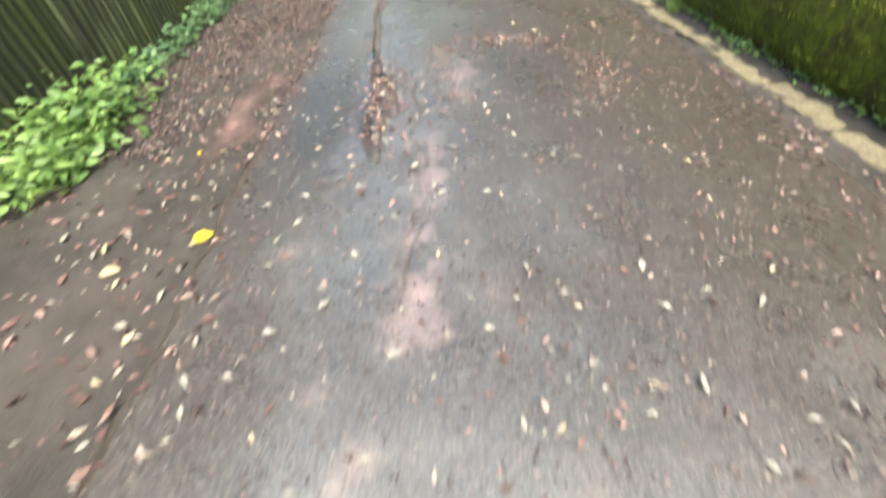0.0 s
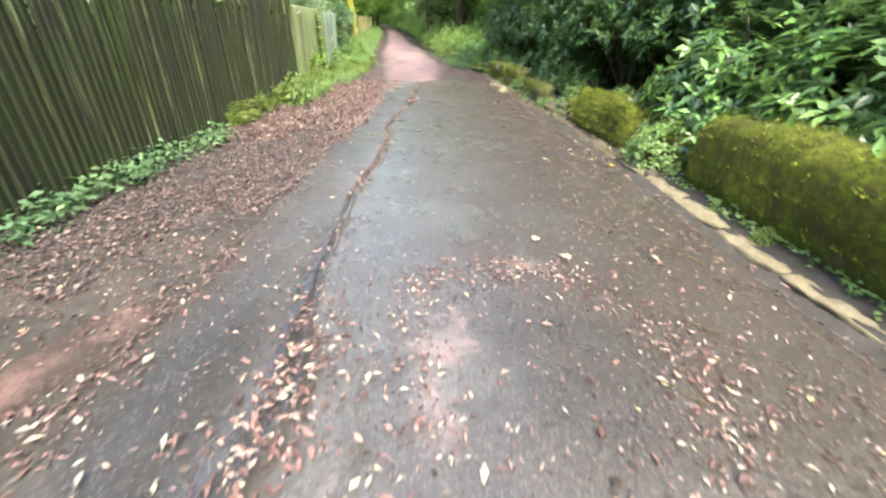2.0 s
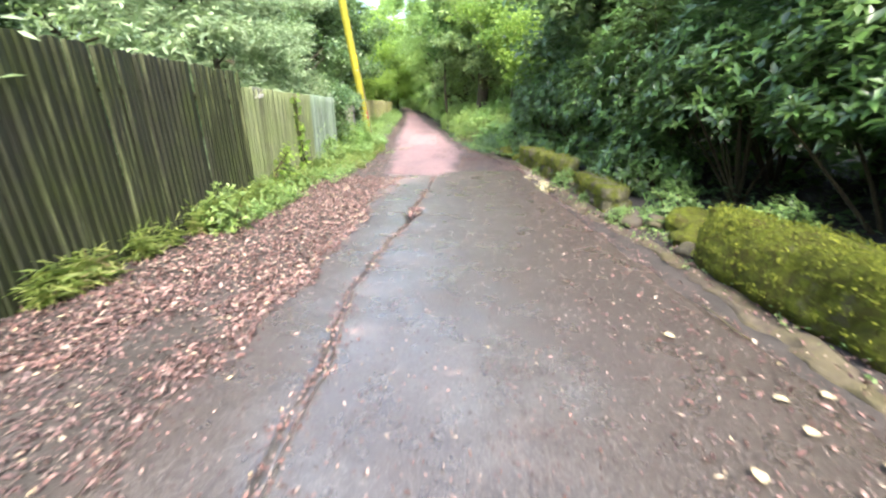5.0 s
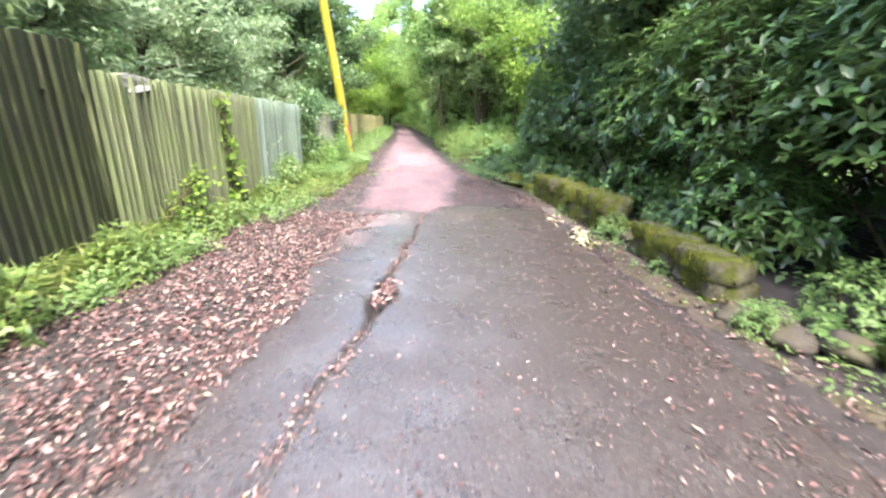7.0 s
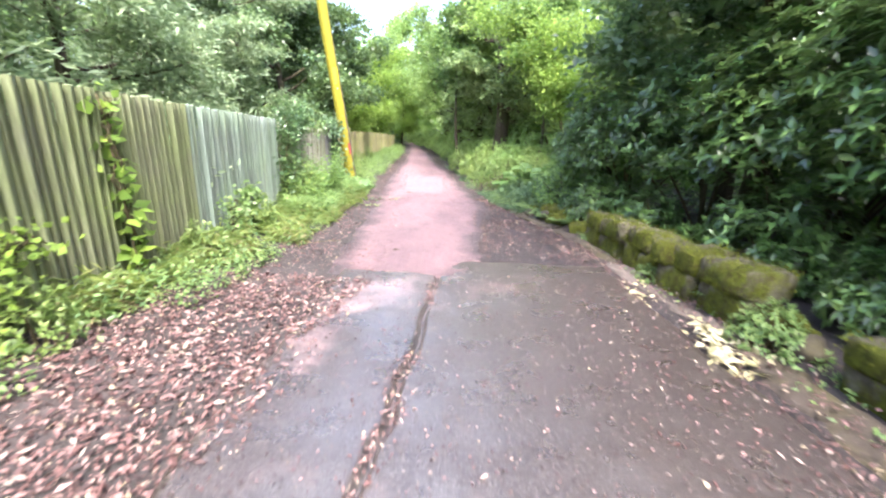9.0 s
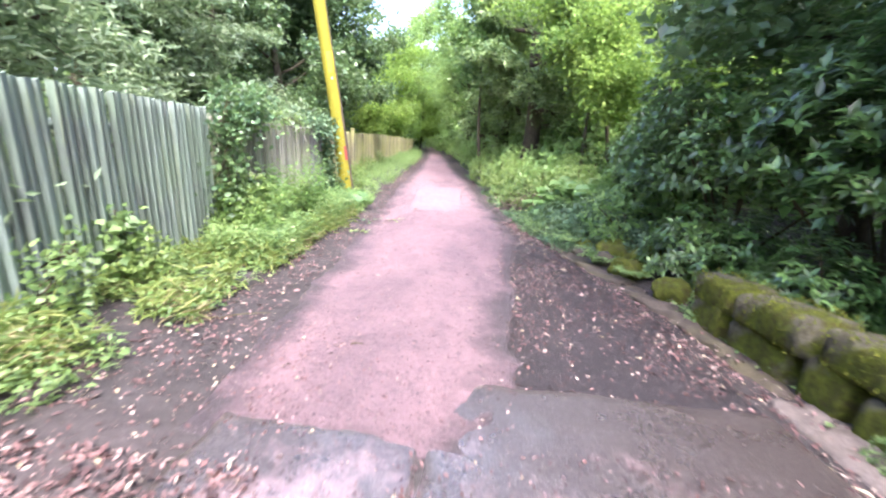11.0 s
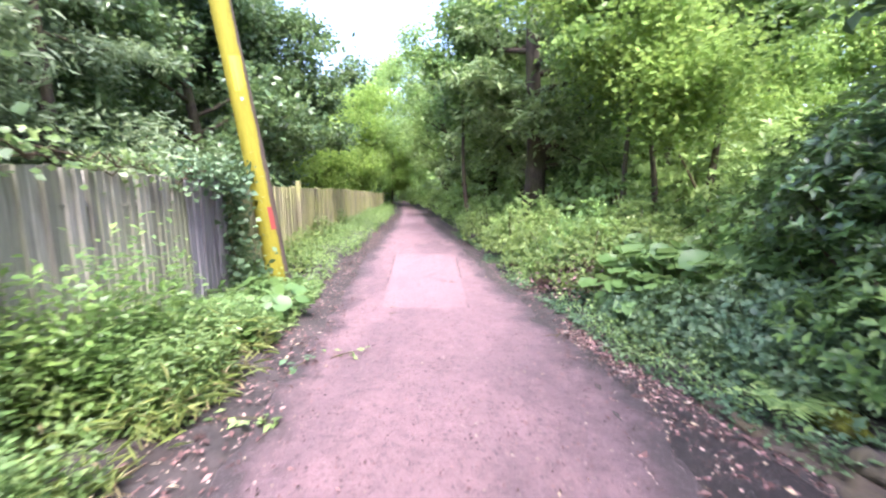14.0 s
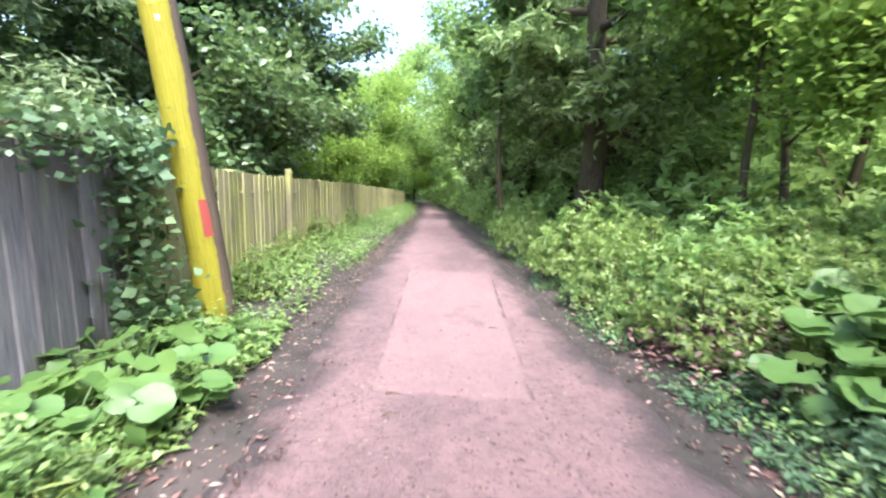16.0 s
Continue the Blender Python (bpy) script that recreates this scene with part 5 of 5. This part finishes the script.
def fern(x, y, count, length, label):
    """A rosette of arching fronds with paired leaflets."""
    ob = thing("fern", x, y, label, "fern", "ferns at the wall and verge")
    for k in range(count):
        a = 6.283 * (k + 0.6 * rng.random()) / count
        ln_ = length * (0.7 + 0.5 * rng.random())
        t = np.linspace(0, 1, 13)
        r, h = ln_ * (0.15 * t + 0.85 * t ** 1.3), ln_ * (1.15 * t - 0.85 * t * t) * (0.7 + 0.5 * rng.random())
        pts = np.stack([np.cos(a) * r, np.sin(a) * r, h], -1)
        side = np.array([-np.sin(a), np.cos(a), 0.0])
        fwd = np.array([np.cos(a), np.sin(a), 0.0])
        at = np.repeat(pts[2:], 2, 0)
        d = np.tile(np.stack([side + 0.5 * fwd, -side + 0.5 * fwd]), (11, 1)) + rng.normal(size=(22, 3)) * 0.12
        s = np.repeat(ln_ * 0.30 * np.sin(np.clip(t[2:] * 0.92 + 0.12, 0, 1) * np.pi) ** 0.8 + 0.012, 2)
        v = join([tube(pts, np.linspace(0.005, 0.0015, 13), 4), leaves(at, d, np.tile(np.array([[0, 0, 1.0]]), (22, 1)), s, s * 0.34)])
        part("frond", mesh_from("frond", *v, smooth=False), WEED, ob)
    return ob


for x, y, n, l in ((2.42, 16.45, 11, 0.36), (2.5, 15.45, 10, 0.34), (2.42, 14.9, 9, 0.28), (2.68, 12.05, 9, 0.3), (2.9, 11.6, 9, 0.32), (2.88, 7.5, 10, 0.32), (1.75, 19.7, 10, 0.38), (1.5, 20.4, 10, 0.4), (0.85, 25.3, 10, 0.5), (0.4, 26.5, 10, 0.42), (1.3, 21.6, 10, 0.42)):
    fern(x, y, n, l, "small green fern rooted at the broken wall" if y < 20 else "green fern arching out of the verge")


def sprig(x, y, n, length, mat, label, turn=0):
    """A fallen leafy twig lying on the path."""
    ob = thing("fallen_sprig", x, y, label, "sprig", z=float(ground_z(x, y)) + 0.025)
    pts = np.stack([np.linspace(0, length, 8), 0.04 * np.sin(np.linspace(0, 3, 8)), np.linspace(0.0, 0.03, 8)], -1)
    part("twig", mesh_from("twig", *tube(pts, np.linspace(0.006, 0.002, 8), 5)), STEM, ob)
    c = pts[rng.integers(1, 8, n)] + rng.normal(size=(n, 3)) * np.array([0.06, 0.07, 0.012])
    c[:, 2] = np.abs(c[:, 2]) + 0.005
    d = unit(n)
    d[:, 2] *= 0.15
    s = 0.09 * (0.6 + 0.8 * rng.random(n))
    part("foliage", mesh_from("foliage", *leaves(c, d, unit(n, 2.5), s, s * 0.5)), mat, ob)
    ob.rotation_euler = (0, 0, radians(turn))
    return ob


PALE_SPRIG = leaf_material("wilted_leaf", ((0.0, (0.30, 0.26, 0.13)), (0.6, (0.50, 0.44, 0.26)), (1.0, (0.66, 0.60, 0.42))), 0.7, 0.2)
sprig(1.8, 14.2, 150, 0.85, PALE_SPRIG, "wilted pale leafy branch at the road edge", 48)
sprig(1.92, 14.3, 110, 0.7, PALE_SPRIG, "wilted pale leafy branch at the road edge", 82)
sprig(1.8, 15.6, 40, 0.6, PALE_SPRIG, "wilted pale leafy branch at the road edge", 80)
sprig(-2.62, 21.35, 16, 0.45, WEED, "green sprig lying on the path edge", -10)
sprig(-2.2, 22.5, 10, 0.35, WEED, "green sprig lying on the path edge", 20)
sprig(-2.45, 22.1, 8, 0.30, IVY, "green sprig lying on the path edge", 60)


# ---- fallen leaves ----
def surface(x, y):
    base = sum(np.interp(y + d, GY, GZ) for d in (-1.5, 0, 1.5)) / 3
    road = (y < 16.3) & (x > -1.3) & (x < 2.3)
    path = (y >= 16.1) & (x > -2.6) & (x < 0.1)
    return np.where(road, base + 0.03, np.where(path, np.maximum(base + 0.024, ground_z(x, y) + 0.004), ground_z(x, y) + 0.006))


def scatter(name, label, n, xy, size, mat=None, lift=0.012, tilt=0.28):
    p = xy(n)
    z = surface(p[:, 0], p[:, 1]) + rng.random(len(p)) * lift
    d = unit(len(p))
    d[:, 2] *= tilt * 0.6
    up = np.array([[0, 0, 1.0]]) + rng.normal(size=(len(p), 3)) * tilt
    s = size * (0.45 + 1.0 * rng.random(len(p)) ** 1.5)
    me = mesh_from(name, *leaves(np.column_stack([p, z]), d, up, s, s * (0.26 + 0.26 * rng.random(len(p)))), smooth=False)
    return tagged(part(name, me, mat or DEAD), label, "fallen leaves", kind="stuff")


def patch(cx, cy, sx, sy):
    return lambda n: rng.normal(size=(n, 2)) * np.array([sx, sy]) + np.array([cx, cy])


def drifts(pick, least):
    def chosen(n):
        p = pick(n)
        keep = fbm(p[:, 0] * 1.7, p[:, 1] * 1.1, 97) + 0.25 * (rng.random(len(p)) - 0.5) + 0.035 * np.clip(p[:, 1] - 5, 0, 8) > least
        streak = (np.abs(p[:, 0] + 1.53) < 0.24) & (p[:, 1] > 2.6) & (p[:, 1] < 5.4) & (rng.random(len(p)) < 0.75)
        return p[keep & ~streak]
    return chosen


def in_hole(n):
    y = 12.15 + 0.6 * rng.random(n)
    return np.stack([crack_x(y) + 0.02 + rng.normal(size=n) * 0.04, y], -1)


def along_crack(n):
    y = 2.4 + 13.5 * rng.random(n)
    keep = fbm(y * 0, y * 0.8, 95) > -0.12
    y = y[keep]
    return np.stack([crack_x(y) + rng.normal(size=len(y)) * (0.05 + 0.09 * np.exp(-((y - 4.6) / 1.2) ** 2)), y], -1)


def dip_rim(n):
    t = 5 * rng.random(n)
    k = np.arange(6)
    p = np.stack([np.interp(t, k, [0.15, 0.05, 0.55, 1.1, 1.55, 1.25]), np.interp(t, k, [3.1, 4.35, 4.6, 4.5, 3.75, 3.05])], -1)
    return p + rng.normal(size=(n, 2)) * np.array([0.13, 0.13])


scatter("leaf_litter", "brown and pinkish dead leaves thick along the fence", 20000, drifts(band(8.0, 15.9, lambda y: fence_x(y) + 0.05, lambda y: -1.18 + 0.5 * fbm(y * 0 + 4, y * 1.2, 15), 0.85), 0.0), 0.050, lift=0.03, tilt=0.4)
scatter("leaf_litter", "small damp dark leaves trodden into the soil by the fence", 17000, drifts(band(2.6, 9.5, lambda y: fence_x(y) + 0.05, lambda y: -1.18 + 0.5 * fbm(y * 0 + 4, y * 1.2, 15), 0.85), -0.08), 0.040, DAMP_DEAD, lift=0.025, tilt=0.4)
scatter("leaf_litter", "sparse pale leaves on dark soil by the fence", 900, band(-3, 3.2, lambda y: fence_x(y) + 0.05, lambda y: y * 0 - 1.1), 0.06)
scatter("loose_leaves", "dead leaves scattered thinly over the road", 1800, band(-2, 17, lambda y: y * 0 - 1.4, lambda y: y * 0 + 2.3), 0.034)
scatter("edge_leaves", "dead leaves gathered by the kerb", 3600, band(0, 19, lambda y: np.interp(y, [0, 7, 12, 19], [2.5, 2.45, 2.1, 1.7]), lambda y: np.interp(y, [0, 7, 12, 19], [1.35, 1.3, 1.1, 0.7]), 1.9), 0.043)
scatter("ledge_leaves", "dead leaves lodged between kerb and wall", 2600, band(7.2, 19.3, lambda y: np.interp(y, [7, 10, 12, 14, 16, 19], [2.5, 2.45, 2.2, 2.05, 1.95, 1.7]), lambda y: np.interp(y, [7, 10, 12, 14, 16, 19], [3.0, 2.95, 2.7, 2.6, 2.55, 2.2])), 0.045, lift=0.06, tilt=0.4)
scatter("streak_leaves", "dead leaves lying over the pink sand", 120, patch(-1.6, 3.3, 0.16, 0.6), 0.042)
scatter("crack_leaves", "dead leaves caught in the long crack", 2600, along_crack, 0.034, lift=0.008)
scatter("hole_leaves", "pinkish dead leaves filling a pothole in the crack", 170, in_hole, 0.07, lift=0.02)
scatter("patch_leaves", "ring of tan leaves round a shallow dip", 1300, dip_rim, 0.036)
scatter("patch_leaves", "drift of tan leaves in a shallow dip", 460, patch(-0.4, 3.2, 0.12, 0.4), 0.046)
scatter("shoulder_leaves", "leaves lying on the damp shoulder", 760, band(16.3, 24, lambda y: y * 0 + 0.1, lambda y: right_edge(y) + 0.1, 0.7), 0.058)
scatter("path_leaves", "a few dead leaves on the grit path", 420, band(16.5, 45, lambda y: left_edge(y), lambda y: right_edge(y)), 0.045)
scatter("path_edge_leaves", "brown leaves along the fence side of the path", 5000, band(16, 44, lambda y: left_edge(y) - 0.15, lambda y: left_edge(y) + 0.55, 1.4), 0.055)
scatter("path_edge_leaves", "brown leaves along the wooded side of the path", 900, band(22, 44, lambda y: right_edge(y) + 0.2, lambda y: right_edge(y) - 0.35, 1.3), 0.05)
scatter("start_leaves", "pale leaves strewn over the road", 380, band(-1.5, 4.2, lambda y: y * 0 - 1.6, lambda y: y * 0 + 1.6), 0.05)


scatter("start_leaves", "bleached leaves flattened on the road", 320, band(-1.5, 3.6, lambda y: y * 0 - 2.2, lambda y: y * 0 + 1.6, 1.4), 0.06, LEAF_GREY, tilt=0.15)


def grit(name, label, n, xy, size, mat=None):
    p = xy(n)
    z = surface(p[:, 0], p[:, 1]) + 0.002
    d = unit(n)
    d[:, 2] *= 0.2
    s = size * (0.4 + 1.2 * rng.random(n) ** 2)
    me = mesh_from(name, *leaves(np.column_stack([p, z]), d, unit(n, 1.5), s, s * 0.6, 3), smooth=False)
    return tagged(part(name, me, mat or DEAD), label, "debris", kind="stuff")


grit("road_debris", "fine leaf crumbs and grit over the road", 30000, band(-2, 16.5, lambda y: y * 0 - 1.3, lambda y: y * 0 + 2.3), 0.018, DAMP_DEAD)
grit("shoulder_debris", "crumbs of bark and leaf on the damp shoulder", 11000, band(16.8, 23.5, lambda y: y * 0 + 0.08, lambda y: right_edge(y) + 0.1), 0.026)
grit("litter_crumbs", "broken leaf crumbs among the litter", 13000, band(2.8, 17.5, lambda y: fence_x(y) + 0.05, lambda y: y * 0 - 1.1), 0.026)
grit("path_debris", "fine crumbs and grit over the path", 14000, band(16.3, 32, lambda y: left_edge(y) + 0.1, lambda y: right_edge(y)), 0.02)


def single_leaf(x, y, size, turn, mat, label):
    s = np.array([size])
    v, f = leaves(np.zeros((1, 3)), np.array([[math.cos(turn), math.sin(turn), 0.02]]), np.array([[0.1, 0.05, 1.0]]), s, s * 0.8, 1)
    ob = part("fallen_leaf", mesh_from("fallen_leaf", v, f), mat)
    ob.location = (x, y, float(surface(np.array(x), np.array(y))) + 0.012)
    return tagged(ob, label, "leaf", "large single fallen leaves")


single_leaf(-1.36, 1.66, 0.12, 0.7, LEAF_YELLOW, "bright yellow fallen leaf on the road")
single_leaf(2.36, 7.3, 0.10, 0.8, LEAF_YELLOW, "bright yellow fallen leaf by the kerb")
for x, y, s, a in ((-1.75, 1.45, 0.10, 0.3), (1.15, 4.7, 0.11, 2.0), (0.95, 5.0, 0.09, 1.0), (1.95, 7.7, 0.09, 0.5), (2.15, 7.45, 0.09, 1.4), (2.05, 7.95, 0.08, 2.6), (2.25, 8.0, 0.09, 0.2), (1.75, 8.6, 0.10, 2.2), (1.55, 7.4, 0.09, 1.2), (-1.6, 2.6, 0.13, 2.4), (0.2, 18.6, 0.07, 0.2), (-1.35, 18.9, 0.07, 1.9), (-3.2, 22.2, 0.14, 0.4)):
    single_leaf(x, y, s, a, LEAF_PALE if s < 0.125 else LEAF_YELLOW, "pale tan fallen leaf on the road" if s < 0.125 else "yellowing fallen leaf on the path")


def twig(x, y, length, turn):
    t = np.linspace(0, 1, 7)
    pts = np.stack([t * length, 0.03 * np.sin(t * 5) * length, 0.008 + 0.01 * np.sin(t * 3)], -1)
    ob = part("twig", mesh_from("twig", *tube(pts, np.linspace(0.006, 0.003, 7), 6)), STEM)
    ob.location = (x, y, float(surface(np.array(x), np.array(y))))
    ob.rotation_euler = (0, 0, radians(turn))
    return tagged(ob, "thin dark twig lying on the path", "twig", "fallen twigs")


for x, y, l, a in ((-1.9, 24.0, 0.12, 20), (-1.2, 26.0, 0.10, 0), (2.25, 8.6, 0.5, 100), (2.1, 4.7, 0.35, 130), (1.75, 3.9, 0.16, 150), (1.4, 3.4, 0.2, 140), (-1.1, 17.2, 0.1, 10), (-2.3, 17.4, 0.4, 30), (0.05, 23.15, 0.16, 60), (-0.05, 23.2, 0.14, 10), (-1.95, 24.3, 0.1, 10)):
    twig(x, y, l, a)


# ---- the wood beyond ----
def far_woods():
    n = 3000
    a = rng.random(n) * 2 * np.pi
    r = 46 + 26 * rng.random(n)
    x, y = r * np.sin(a) * 0.8, 22 + r * np.cos(a)
    deg = np.degrees(np.arctan2(-(x + 1.2), y - 20))
    high = np.where((deg > 13) & (deg < 25), 3.0, 13.0) * (0.7 + 0.6 * lattice(a * 5, a * 0, 9))
    z = -3 + high * rng.random(n) ** 0.8
    c = np.stack([x, y, z], -1)
    # the ring of woods also takes the leaf colour with painted sunlight
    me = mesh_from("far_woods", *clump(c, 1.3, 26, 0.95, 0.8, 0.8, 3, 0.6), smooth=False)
    return tagged(part("far_woods", me, SUN_PAINTED), "distant green woodland closing the view", "woods", kind="stuff")


far_woods()
